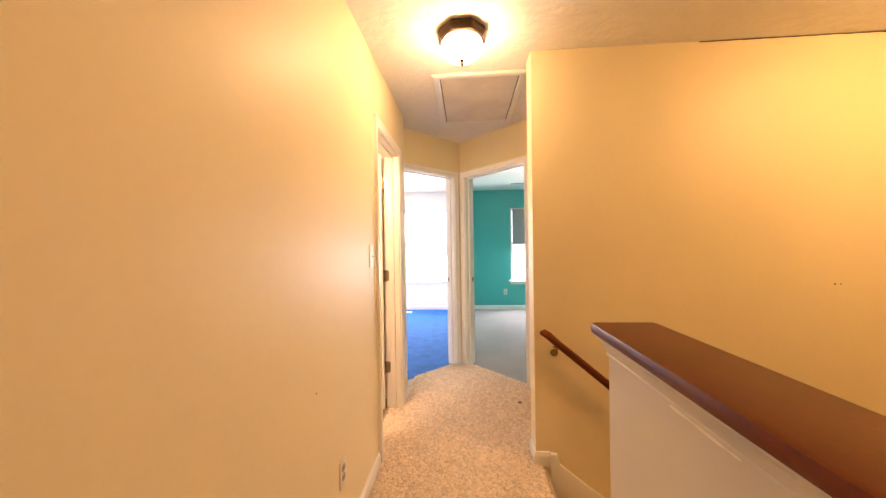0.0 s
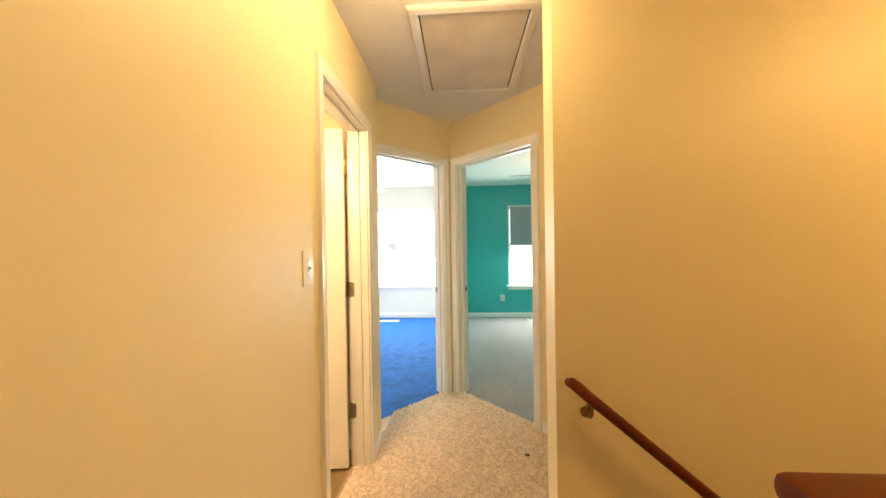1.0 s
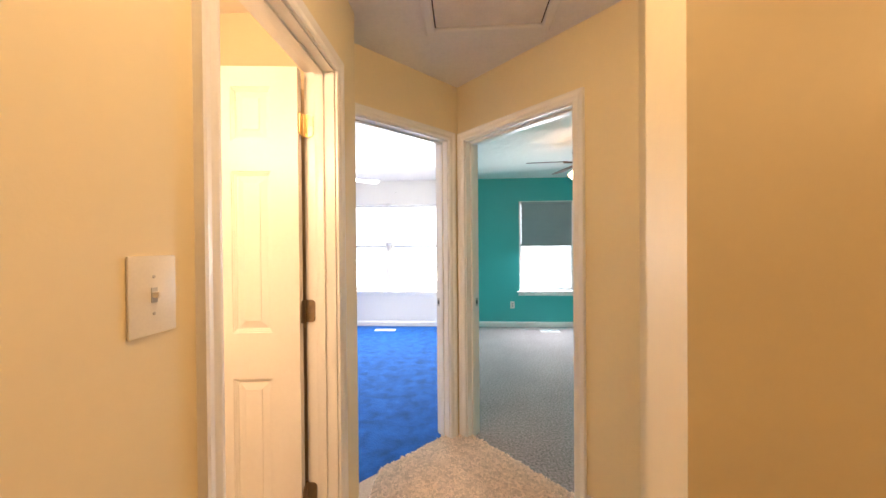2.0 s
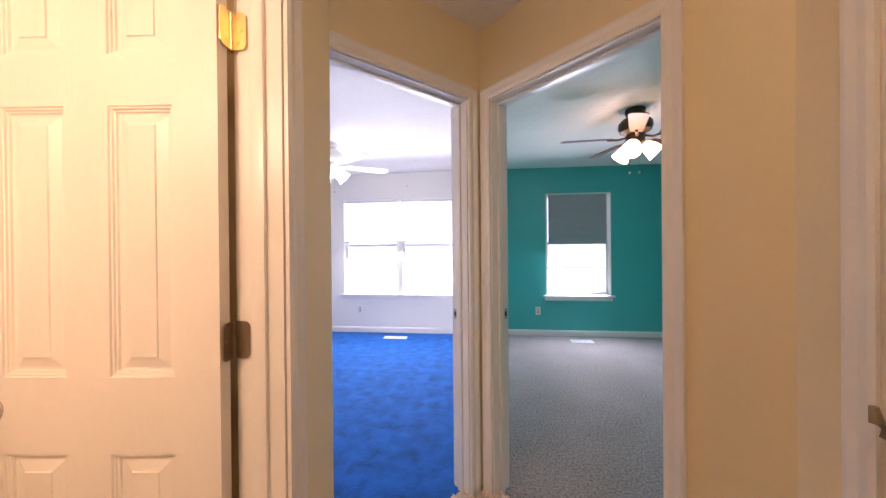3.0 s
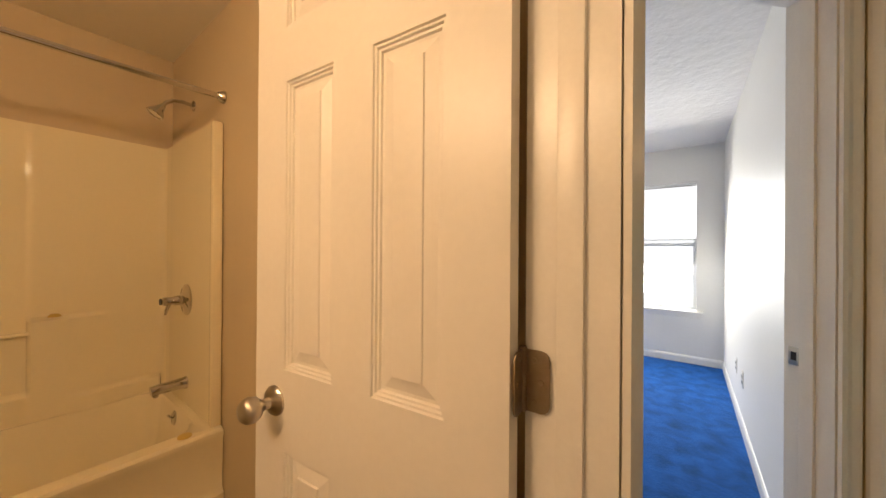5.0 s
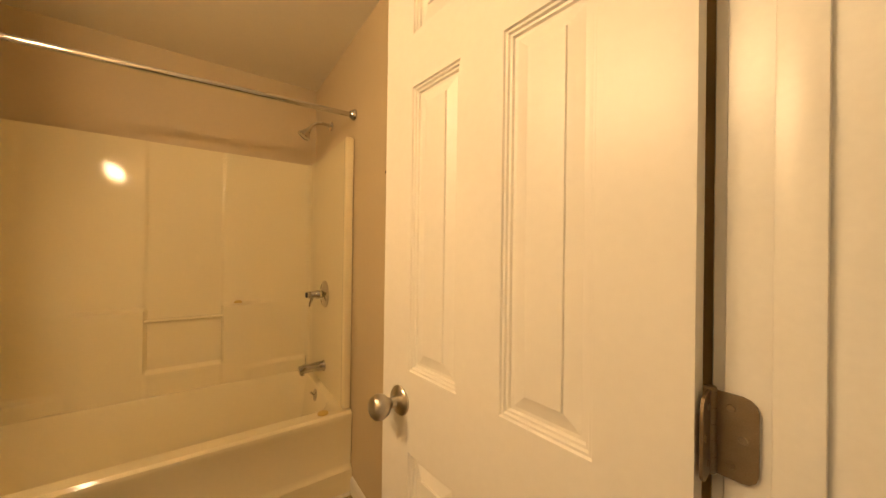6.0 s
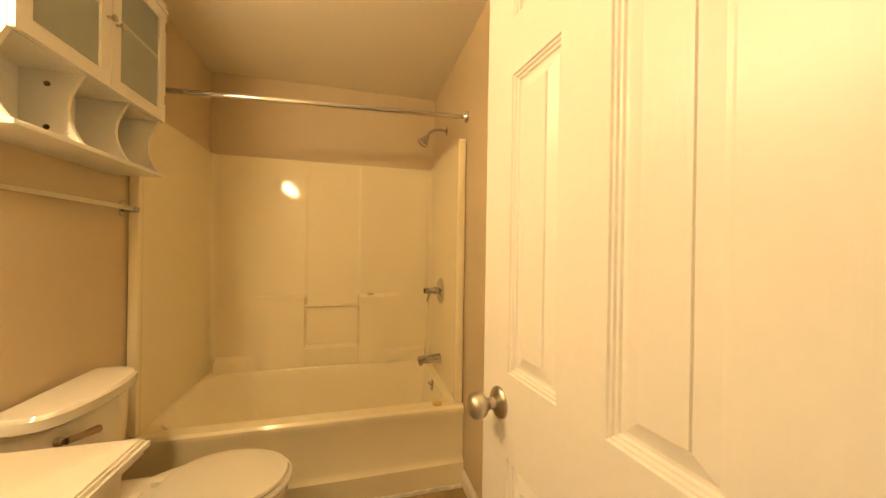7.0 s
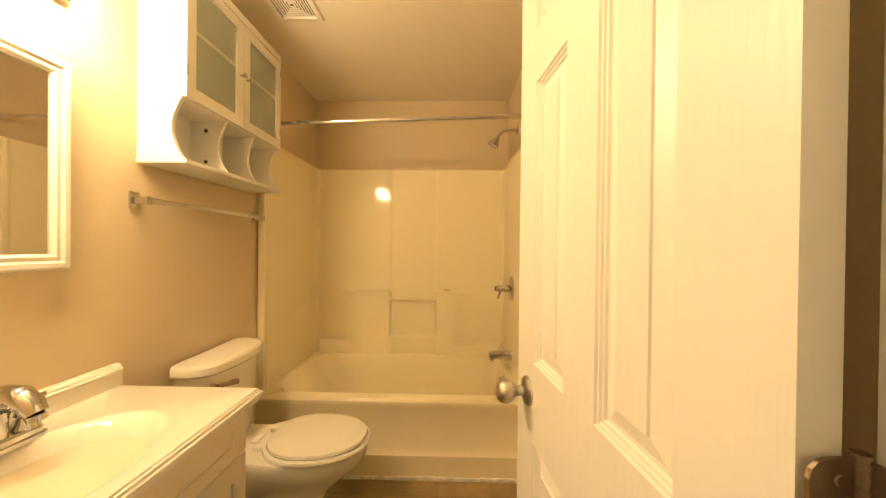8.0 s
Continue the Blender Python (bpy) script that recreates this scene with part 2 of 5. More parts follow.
wall("wall_stair_east", (3.70, 3.02), (3.70, -1.4), (), M_HALL, z0=-2.7, label="cream stairwell wall")
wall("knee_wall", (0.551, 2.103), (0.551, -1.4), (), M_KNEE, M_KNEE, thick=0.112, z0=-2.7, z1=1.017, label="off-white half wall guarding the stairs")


def slab(name, pts, z0, z1, material, label, category):
    bm = bmesh.new()
    prism(bm, pts, z0, z1)
    return structure(part(name, bm, material), label, category)


slab("floor_hall", [(-0.53, -1.4), (0.56, -1.4), (0.56, 3.1), (1.03, 3.1), (1.03, 3.813), (0.066, 4.777), (-0.70, 4.011), (-0.70, 3.95), (-0.53, 3.95)], -0.2, 0, M_CARPET, "beige shag carpet on the hallway floor", "floor")
slab("floor_blue_room", [(-0.70, 4.011), (0.066, 4.777), (0.066, 7.98), (-3.7, 7.98), (-3.7, 3.9), (-0.70, 3.9)], -0.2, 0, M_BLUE, "bright blue plush carpet", "floor")
slab("floor_teal_room", [(0.066, 4.777), (1.03, 3.813), (2.9, 3.813), (2.9, 7.98), (0.066, 7.98)], -0.2, 0, M_GREY, "grey loop carpet", "floor")
slab("floor_bath", [(-3.0, 2.2), (-0.53, 2.2), (-0.53, 3.9), (-3.0, 3.9)], -0.2, -0.006, M_VINYL, "brown stone-pattern vinyl floor", "floor")
slab("floor_lower", [(0.4, -1.5), (3.8, -1.5), (3.8, 3.1), (0.4, 3.1)], -2.8, -2.7, M_CARPET, "beige carpet at the foot of the stairs", "floor")
slab("ceiling", [(-3.8, -1.5), (3.9, -1.5), (3.9, 8.0), (-3.8, 8.0)], 2.44, 2.6, M_CEIL, "white stomp-textured ceiling", "ceiling")
slab("ceiling_bath", [(-2.90, 2.342), (-0.528, 2.342), (-0.528, 3.86), (-2.90, 3.86)], 2.405, 2.439, M_BATHCEIL, "smooth warm white bathroom ceiling", "ceiling")


# ---- trim ----
CASING = [(0.0, 0.0), (0.0, 0.010), (0.012, 0.014), (0.030, 0.012), (0.048, 0.018), (0.057, 0.018), (0.060, 0.0)]


def doorway(name, p0, p1, a, b, top=2.045, thick=0.12, stop=0.07, both=True, skip_left=False):
    """Jamb, stop and casings of an opening from a to b in the wall from p0 to p1."""
    m = along(p0, p1)
    door = thing(name, m, "white painted door frame with moulded casing", "door frame")
    structure(door)
    bm = bmesh.new()
    t = 0.014
    for x0, x1 in ((a, a + t), (b - t, b)):
        box(bm, x0, x1, 0.002, thick - 0.002, 0.0, top - t)
    box(bm, a, b, 0.002, thick - 0.002, top - t, top)
    part("jamb", bm, M_TRIM, door)
    bm = bmesh.new()
    s = 0.011
    box(bm, a + t, a + t + s, stop - 0.035, stop, 0, top - t - s)
    box(bm, b - t - s, b - t, stop - 0.035, stop, 0, top - t - s)
    box(bm, a + t, b - t, stop - 0.035, stop, top - t - s, top - t)
    part("door_stop", bm, M_TRIM, door, bevel=0.002)
    r = 0.006
    sides = [(-1, 0.0, "casing")] + ([(1, thick, "back_casing")] if both else [])
    for sgn, y, nm in sides:
        bm = bmesh.new()
        prof = [(o, u) for o, u in CASING]
        path = [(a + t - r, y, 0), (a + t - r, y, top - t + r), (b - t + r, y, top - t + r), (b - t + r, y, 0)]
        if sgn > 0:
            path = path[::-1]
        sweep(bm, path, [(-o, u) for o, u in prof], (0, sgn, 0))
        part(nm, bm, M_TRIM, door)
    return door


W_BLUE = ((V[0] - 1.05 * Q, V[1] - 1.05 * Q), V)
W_GREEN = (V, (V[0] + 1.147 * Q, V[1] - 1.147 * Q))
W_CLOSET = ((V[0] + 1.147 * Q, V[1] - 1.147 * Q), (V[0] + 1.147 * Q, 3.14))
W_HALL = ((-0.41, -1.4), (-0.41, 3.95))
doorway("door_frame_bath", *W_HALL, 4.454, 5.111, thick=0.118, stop=0.078)
doorway("door_frame_blue", *W_BLUE, 1.05 - 0.875, 1.05 - 0.085, top=2.06, stop=0.08)
doorway("door_frame_green", *W_GREEN, 0.064, 0.854, top=2.06, stop=0.08)
doorway("door_frame_closet", *W_CLOSET, 0.172, 0.652, stop=0.05, both=False)

# more finishes
M_GREYSHADE = mat("grey_shade_fabric", (0.40, 0.41, 0.43), 0.9, var=0.03, scale=4, bump=0.1, bscale=150)
# emission stands in for daylight shining through the white fabric
M_WHITESHADE = mat("self_lit_white_shade_fabric", (0.80, 0.80, 0.80), 0.9, var=0.02, scale=4, bump=0.1, bscale=150, emit=((0.95, 0.98, 1.0), 1.4))
M_VINYLWIN = mat("white_window_vinyl", (0.80, 0.81, 0.82), 0.35, var=0.02, scale=4)
M_PLASTIC = mat("ivory_plastic", (0.78, 0.74, 0.66), 0.35, var=0.02, scale=9)
M_GREYPLASTIC = mat("grey_plastic", (0.45, 0.44, 0.42), 0.4, var=0.04, scale=9)
M_BLACK = mat("black_slot", (0.02, 0.02, 0.02), 0.6, var=0.1, scale=9)
M_HINGE = mat("aged_nickel_hinge", (0.33, 0.265, 0.19), 0.42, 1.0, var=0.2, scale=25, bump=0.05, fine=0.1)
M_PANEL = mat("hatch_board", (0.80, 0.74, 0.64), 0.85, var=0.12, scale=4, bump=0.2, bscale=60, fine=0.04)
M_WALNUT = mat("dark_walnut_blade", (0.11, 0.038, 0.02), 0.45, var=0.3, scale=4, fine=0.2, spec=0.35)
M_WHITEFAN = mat("white_fan_enamel", (0.80, 0.80, 0.79), 0.35, var=0.02, scale=6)
M_CAB = mat("white_cabinet_lacquer", (0.80, 0.78, 0.70), 0.3, var=0.02, scale=5, bump=0.02, bscale=40)
M_VANITY = mat("cream_vanity_laminate", (0.74, 0.66, 0.50), 0.35, var=0.03, scale=4, fine=0.02)
M_MARBLE = mat("cultured_marble", (0.82, 0.78, 0.68), 0.12, var=0.015, scale=4, coat=0.4, fine=0.01)
M_FROST = mat("frosted_cabinet_glass", (0.30, 0.33, 0.29), 0.25, var=0.04, scale=3, fine=0.01)
M_FROSTLINE = mat("shelf_behind_frosted_glass", (0.44, 0.45, 0.38), 0.4, var=0.04, scale=3, fine=0.01)
M_MIRROR = mat("mirror_glass", (0.74, 0.74, 0.73), 0.02, 1.0, var=0.01, scale=1, fine=0.0)
M_CAULK = mat("cracked_white_caulk", (0.80, 0.76, 0.68), 0.7, var=0.25, scale=18, bump=0.5, bscale=60)
M_SOAP = mat("amber_soap", (0.62, 0.45, 0.14), 0.4, var=0.1, scale=40)
M_GLOW_HALL = mat("lit_alabaster_glass", (0.9, 0.85, 0.7), 0.4, var=0.1, scale=25, emit=((1.0, 0.67, 0.33), 64.0))
M_GLOW_FAN = mat("lit_frosted_glass", (0.9, 0.88, 0.84), 0.4, var=0.03, scale=20, emit=((1.0, 0.62, 0.33), 17.0))
M_GLOW_WHITE = mat("lit_white_glass", (0.9, 0.9, 0.88), 0.4, var=0.03, scale=20, emit=((1.0, 0.90, 0.78), 14.0))
M_GLOW_BATH = mat("lit_bath_bulb", (0.9, 0.88, 0.8), 0.4, var=0.02, scale=20, emit=((1.0, 0.68, 0.38), 255.0))
M_OUTSIDE = mat("bright_hazy_outdoors", (0.8, 0.85, 0.85), 0.9, var=0.06, scale=0.35, emit=((0.95, 1.0, 0.98), 2.2))

# ---- trim continued ----
BASE = [(0.0, 0.0), (0.012, 0.0), (0.012, 0.062), (0.008, 0.075), (0.004, 0.082), (0.0, 0.084)]


def baseboard(pts, label="white painted baseboard", h=1.0):
    """Runs with the wall on its left-hand side."""
    bm = bmesh.new()
    sweep(bm, [(x, y, 0.0) for x, y in pts], [(o, u * h) for o, u in BASE], (0, 0, 1))
    return structure(part("baseboard", bm, M_TRIM), label, "baseboard")


baseboard([(-0.41, -1.4), (-0.41, 2.999)])
baseboard([(-0.41, 3.764), (-0.41, 3.95), (-0.60, 3.95)])
baseboard([(V[0] + 0.91 * Q, V[1] - 0.91 * Q), (V[0] + 1.147 * Q, V[1] - 1.147 * Q), (V[0] + 1.147 * Q, 3.795)])
baseboard([(0.520, 3.192), (0.520, 3.055), (0.600, 3.055)])
baseboard([(-3.60, 7.86), (-0.024, 7.86)])
baseboard([(-0.024, 7.86), (-0.024, 4.86)])
baseboard([(0.098, 7.86), (2.735, 7.86), (2.735, 3.9)])
baseboard([(0.098, 4.88), (0.098, 7.86)])
baseboard([(-3.60, 3.98), (-3.60, 7.86)])
baseboard([(-2.07, 3.86), (-0.545, 3.86)])

# knee wall cap with moulding
rail_cap = thing("knee_wall_cap", pose(0, 0, 0), "glossy mahogany cap with white moulding on the half wall", "handrail cap")
bm = bmesh.new()
box(bm, 0.508, 0.706, -1.39, 2.142, 1.026, 1.060)
part("cap", bm, M_MAHOG, rail_cap, bevel=0.014)
bm = bmesh.new()
MOULD = [(0.0, 0.0), (0.003, 0.001), (0.0055, 0.003), (0.0055, 0.007), (0.003, 0.010), (0.004, 0.014), (0.008, 0.024), (0.014, 0.037), (0.024, 0.049), (0.032, 0.055), (0.033, 0.0605), (0.0, 0.0605)]
sweep(bm, [(0.664, -1.38, 0.965), (0.664, 2.104, 0.965), (0.550, 2.104, 0.965), (0.550, -1.38, 0.965)], MOULD, (0, 0, 1))
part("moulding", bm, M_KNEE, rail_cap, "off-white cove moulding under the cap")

# stair flight going down along the far wall
bm = bmesh.new()
run, rise = 0.245, 0.19
pts = [(0.56, -0.2)]
for i in range(12):
    pts += [(0.575 + i * run, -0.004 - rise * i), (0.575 + i * run, -rise * (i + 1))]
pts = [(0.5, -0.004)] + pts[1:]
pts += [(0.575 + 12 * run, -rise * 12 - 0.2), (0.5, -0.2)]
prof = [bm.verts.new((x, 2.14, z)) for x, z in pts]
prof2 = [bm.verts.new((x, 3.05, z)) for x, z in pts]
bm.faces.new(prof), bm.faces.new(prof2[::-1])
for i in range(len(pts)):
    j = (i + 1) % len(pts)
    bm.faces.new((prof[i], prof[j], prof2[j], prof2[i]))
structure(part("stairs", bm, M_CARPET), "carpeted stairs going down beside the hall", "stairs")
bm = bmesh.new()
lo, hi = [], []
for y in (3.024, 3.048):
    a = [bm.verts.new(p) for p in ((0.600, y, 0.084), (0.600, y, -0.14), (3.4, y, -2.34), (3.4, y, -2.05), (0.655, y, 0.020), (0.640, y, 0.084))]
    lo.append(a)
bm.faces.new(lo[0]), bm.faces.new(lo[1][::-1])
for i in range(6):
    bm.faces.new((lo[0][i], lo[0][(i + 1) % 6], lo[1][(i + 1) % 6], lo[1][i]))
structure(part("trim_stair_skirt", bm, M_TRIM, bevel=0.006), "cream painted skirt board along the stairs", "trim")

# wall handrail on brackets
handrail = thing("handrail", pose(0, 0, 0), "round mahogany handrail on brass brackets", "handrail")
slope = (0.823 - 0.388) / (0.565 - 1.085)
bm = bmesh.new()
x0, z0 = 0.577, 0.790
tube(bm, [(x0 - 0.012, 3.040, z0 - 0.004), (x0 - 0.008, 3.015, z0 + 0.004), (x0 + 0.012, 2.995, z0 - 0.008), (x0 + 0.04, 2.985, z0 + slope * 0.04)] + [(x0 + d, 2.985, z0 + slope * d) for d in (0.3, 1.0, 2.0, 2.7)], [0.017, 0.021, 0.022, 0.021, 0.021, 0.021, 0.021, 0.021], 18)
part("rail", bm, M_MAHOG, handrail, smooth=True)
for d in (0.055, 1.3, 2.5):
    bm = bmesh.new()
    cx, cz = x0 + d, z0 + slope * d
    lathe(bm, [(0.022, 0), (0.022, 0.005), (0.008, 0.010), (0.008, 0.012)], pose(cx, 3.05, cz - 0.075, 90), 18)
    tube(bm, [(cx, 3.045, cz - 0.075), (cx, 3.01, cz - 0.078), (cx, 2.99, cz - 0.06), (cx, 2.985, cz - 0.022)], 0.006, 10)
    box(bm, cx - 0.02, cx + 0.02, 2.975, 2.995, cz - 0.026, cz - 0.020)
    part("bracket", bm, M_OLDBRASS, handrail, "brass wall bracket", smooth=True)


# ---- doors ----
def leaf(w, h, t, cols, rows):
    """Six-panel door leaf: x from the hinge, y through, z up, with moulded raised fields on both sides."""
    bm = bmesh.new()
    xs = sorted({0, w, *(c for p in cols for c in p)})
    zs = sorted({0, h, *(c for p in rows for c in p)})
    for y, sg in ((0.0, 1), (t, -1)):
        for xa, xb in zip(xs, xs[1:]):
            for za, zb in zip(zs, zs[1:]):
                if (xa, xb) in cols and (za, zb) in rows:
                    rings = []
                    for inset, depth in ((0, 0), (0.002, 0.004), (0.006, 0.004), (0.008, 0.008), (0.012, 0.0085), (0.014, 0.013), (0.020, 0.013), (0.043, 0.0065), (0.0445, 0.0032), (0.0465, 0.0030)):
                        yy = y + sg * depth
                        rings.append([bm.verts.new(p) for p in ((xa + inset, yy, za + inset), (xb - inset, yy, za + inset), (xb - inset, yy, zb - inset), (xa + inset, yy, zb - inset))])
                    for a, b in zip(rings, rings[1:]):
                        for i in range(4):
                            bm.faces.new((a[i], a[(i + 1) % 4], b[(i + 1) % 4], b[i]))
                    bm.faces.new(rings[-1])
                else:
                    bm.faces.new([bm.verts.new(p) for p in ((xa, y, za), (xb, y, za), (xb, y, zb), (xa, y, zb))])
    for a, b in (((0, 0), (w, 0)), ((w, 0), (w, h)), ((w, h), (0, h)), ((0, h), (0, 0))):
        bm.faces.new([bm.verts.new(p) for p in ((a[0], 0, a[1]), (b[0], 0, b[1]), (b[0], t, b[1]), (a[0], t, a[1]))])
    bmesh.ops.remove_doubles(bm, verts=bm.verts[:], dist=1e-5)
    return bm


ROWS_P = ((0.22, 0.808), (0.986, 1.612), (1.73, 1.94))


def knob_set(parent, x, z, y, sgn, material, lever=False):
    """A round knob or a lever on its rose, standing out along -y (sgn -1) or +y."""
    rot = pose(x, y, z, 90 if sgn < 0 else -90)
    bm = bmesh.new()
    lathe(bm, [(0.033, 0), (0.033, 0.004), (0.029, 0.009), (0.017, 0.012), (0.012, 0.016), (0.011, 0.034)], rot, 28)
    rose = part("rose", bm, material, parent, smooth=True)
    bm = bmesh.new()
    if lever:
        tube(bm, [(x, y + sgn * 0.03, z), (x, y + sgn * 0.05, z), (x + 0.03, y + sgn * 0.056, z + 0.004), (x + 0.075, y + sgn * 0.052, z + 0.012), (x + 0.105, y + sgn * 0.05, z + 0.036)], [0.013, 0.015, 0.013, 0.009, 0.006], 14)
        part("lever", bm, material, parent, smooth=True)
    else:
        lathe(bm, [(0.011, 0.026), (0.015, 0.034), (0.024, 0.042), (0.0275, 0.054), (0.025, 0.066), (0.018, 0.073), (0.008, 0.0745), (0, 0.0745)], rot, 28)
        part("knob", bm, material, parent, smooth=True)
    return rose


def butt_hinge(parent, m, material, turns=(0, 180)):
    """Two rounded leaves with screws, and a knuckle of five barrels along z."""
    bm = bmesh.new()
    lathe(bm, [(0.0055, -0.047), (0.0065, -0.044), (0.0065, 0.044), (0.0055, 0.047)], m, 14)
    for k in range(5):
        lathe(bm, [(0.0072, -0.043 + k * 0.0175), (0.0072, -0.0275 + k * 0.0175)], m, 14)
    knuckle = part("knuckle", bm, material, parent, smooth=True)
    for turn in turns:
        bm = bmesh.new()
        ml, sg = m @ pose(0, 0, 0, 0, 0, turn), 1
        w, h, r = 0.040, 0.0445, 0.013
        pts = [(0.0, -h), (w - r, -h)] + [(w - r + r * math.sin(a), -h + r - r * math.cos(a)) for a in (0.5, 1.05, 1.57)] + [(w - r + r * math.cos(a), h - r + r * math.sin(a)) for a in (0, 0.52, 1.05, 1.57)] + [(0.0, h)]
        face = [bm.verts.new(ml @ Vector((sg * a, -0.0015, b))) for a, b in pts]
        back = [bm.verts.new(ml @ Vector((sg * a, 0.0015, b))) for a, b in pts]
        bm.faces.new(face), bm.faces.new(back[::-1])
        n = len(pts)
        for i in range(n):
            bm.faces.new((face[i], face[(i + 1) % n], back[(i + 1) % n], back[i]))
        for b, a in ((-0.03, 0.018), (0.0, 0.028), (0.03, 0.018)):
            for face_y, tilt in ((-0.0015, 90), (0.0015, -90)):
                lathe(bm, [(0.0042, 0), (0.0034, 0.0011), (0, 0.0009)], ml @ pose(a, face_y, b, tilt), 10)
        part("hinge_leaf", bm, material, parent)
    return knuckle


bath_door = thing("bathroom_door", pose(-0.539, 3.650, 0.012, 0, 0, 185.5), "white six-panel door standing open into the bathroom", "door")
part("door_leaf", leaf(0.616, 2.018, 0.035, ((0.105, 0.256), (0.358, 0.509)), ROWS_P), M_DOOR, bath_door, m=pose(0, -0.035, 0))
knob_set(bath_door, 0.540, 0.912, 0.0, 1, M_NICKEL)
knob_set(bath_door, 0.540, 0.912, -0.035, -1, M_NICKEL)
for z, mt, lab in ((0.335, M_HINGE, "aged nickel hinge"), (1.073, M_HINGE, "aged nickel hinge"), (1.815, M_BRASS, "polished brass hinge")):
    hinge = thing("door_hinge", pose(-0.5375, 3.692, z), lab + " between door and jamb", "hinge", "bathroom door hinges")
    butt_hinge(hinge, pose(0, 0, 0), mt, (0, 275.5))

closet_door = thing("closet_door", pose(V[0] + 1.147 * Q + 0.046, 3.273, 0.012, 0, 0, 90), "white six-panel closet door, closed", "door")
part("door_leaf", leaf(0.448, 2.012, 0.035, ((0.085, 0.19), (0.258, 0.363)), ROWS_P), M_DOOR, closet_door)
bm = bmesh.new()
lathe(bm, [(0.033, 0), (0.033, 0.004), (0.029, 0.009), (0.017, 0.013), (0.012, 0.018), (0.011, 0.05)], pose(0.392, 0.035, 0.915, -90), 28)
part("rose", bm, M_HINGE, closet_door, smooth=True)
bm = bmesh.new()
tube(bm, [(0.392, 0.078, 0.915), (0.392, 0.090, 0.915), (0.402, 0.096, 0.917), (0.412, 0.101, 0.930), (0.415, 0.103, 0.960)], [0.012, 0.017, 0.015, 0.011, 0.007])
part("lever", bm, M_HINGE, closet_door, smooth=True)


def strike_plate(m):
    s = thing("strike_plate", m, "metal strike plate set in a white door jamb", "strike plate", "strike plates")
    bm = bmesh.new()
    box(bm, -0.014, 0.014, -0.0015, 0.0015, -0.028, 0.028)
    part("plate", bm, M_NICKEL, s, bevel=0.001)
    bm = bmesh.new()
    box(bm, -0.007, 0.007, -0.003, -0.0016, -0.013, 0.013)
    part("latch_hole", bm, M_BLACK, s)


m_blue, m_green = along(*W_BLUE), along(*W_GREEN)
strike_plate(m_blue @ pose(1.05 - 0.085 - 0.0155, 0.098, 0.935, 0, 0, -90))
strike_plate(m_green @ pose(0.064 + 0.0155, 0.098, 0.935, 0, 0, 90))
for z in (1.78, 1.03, 0.28):
    hinge = thing("door_hinge", m_green @ pose(0.854 - 0.016, 0.117, z, 0, 0, -90), "aged nickel hinge leaf on the white jamb", "hinge", "bedroom door hinges")
    butt_hinge(hinge, pose(0, 0, 0), M_HINGE, (0,))


# ---- hall fittings ----
def wall_plate(name, m, label, kind):
    """Plate facing -y; kind switch or outlet."""
    t = thing(name, m, label, "light switch" if kind == "switch" else "outlet", "" if kind == "switch" else "wall outlets")
    bm = bmesh.new()
    w, h = (0.041, 0.064) if kind == "switch" else (0.035, 0.0575)
    box(bm, -w, w, -0.005, 0.0, -h, h)
    plate = part("plate", bm, M_PLASTIC, t, bevel=0.003)
    if kind == "switch":
        bm = bmesh.new()
        box(bm, -0.005, 0.005, -0.0065, -0.004, -0.012, 0.012)
        part("slot", bm, M_GREYPLASTIC, t)
        bm = bmesh.new()
        box(bm, -0.004, 0.004, -0.0165, -0.005, -0.004, 0.005)
        part("toggle", bm, M_PLASTIC, t, bevel=0.001)
    else:
        for z in (-0.0195, 0.0195):
            bm = bmesh.new()
            lathe(bm, [(0.0165, 0.0), (0.0165, 0.0025), (0.0155, 0.003)], pose(0, -0.0045, z, 90), 20)
            sock = part("socket", bm, M_GREYPLASTIC, t)
            for dx in (-0.0065, 0.0065):
                bm = bmesh.new()
                box(bm, dx - 0.0012, dx + 0.0012, -0.0082, -0.007, z - 0.004, z + 0.005)
                part("contact_slot", bm, M_BLACK, sock)
    for z in ((-0.03, 0.03) if kind == "switch" else (0.0,)):
        bm = bmesh.new()
        lathe(bm, [(0.003, 0), (0.002, 0.0012), (0, 0.0012)], pose(0, -0.005, z, 90), 10)
        part("screw", bm, M_GREYPLASTIC, t)
    return t


wall_plate("light_switch", pose(-0.41, 2.914, 1.252, 0, 0, 90), "ivory toggle light switch beside the bathroom doorway", "switch")
wall_plate("wall_outlet", pose(-0.41, 2.44, 0.35, 0, 0, 90), "ivory duplex outlet low on the hall wall", "outlet")
wall_plate("wall_outlet", pose(-1.776, 7.86, 0.352), "white duplex outlet under the double window", "outlet")
wall_plate("wall_outlet", pose(0.906, 7.86, 0.36), "ivory duplex outlet on the teal wall", "outlet")
wall_plate("wall_outlet", pose(2.735, 7.42, 0.37, 0, 0, -90), "ivory duplex outlet on the teal side wall", "outlet")
wall_plate("wall_outlet", pose(-0.024, 6.36, 0.36, 0, 0, -90), "white duplex outlet on the white side wall", "outlet")
wall_plate("wall_outlet", pose(-0.024, 6.72, 0.36, 0, 0, -90), "white cable outlet on the white side wall", "outlet")

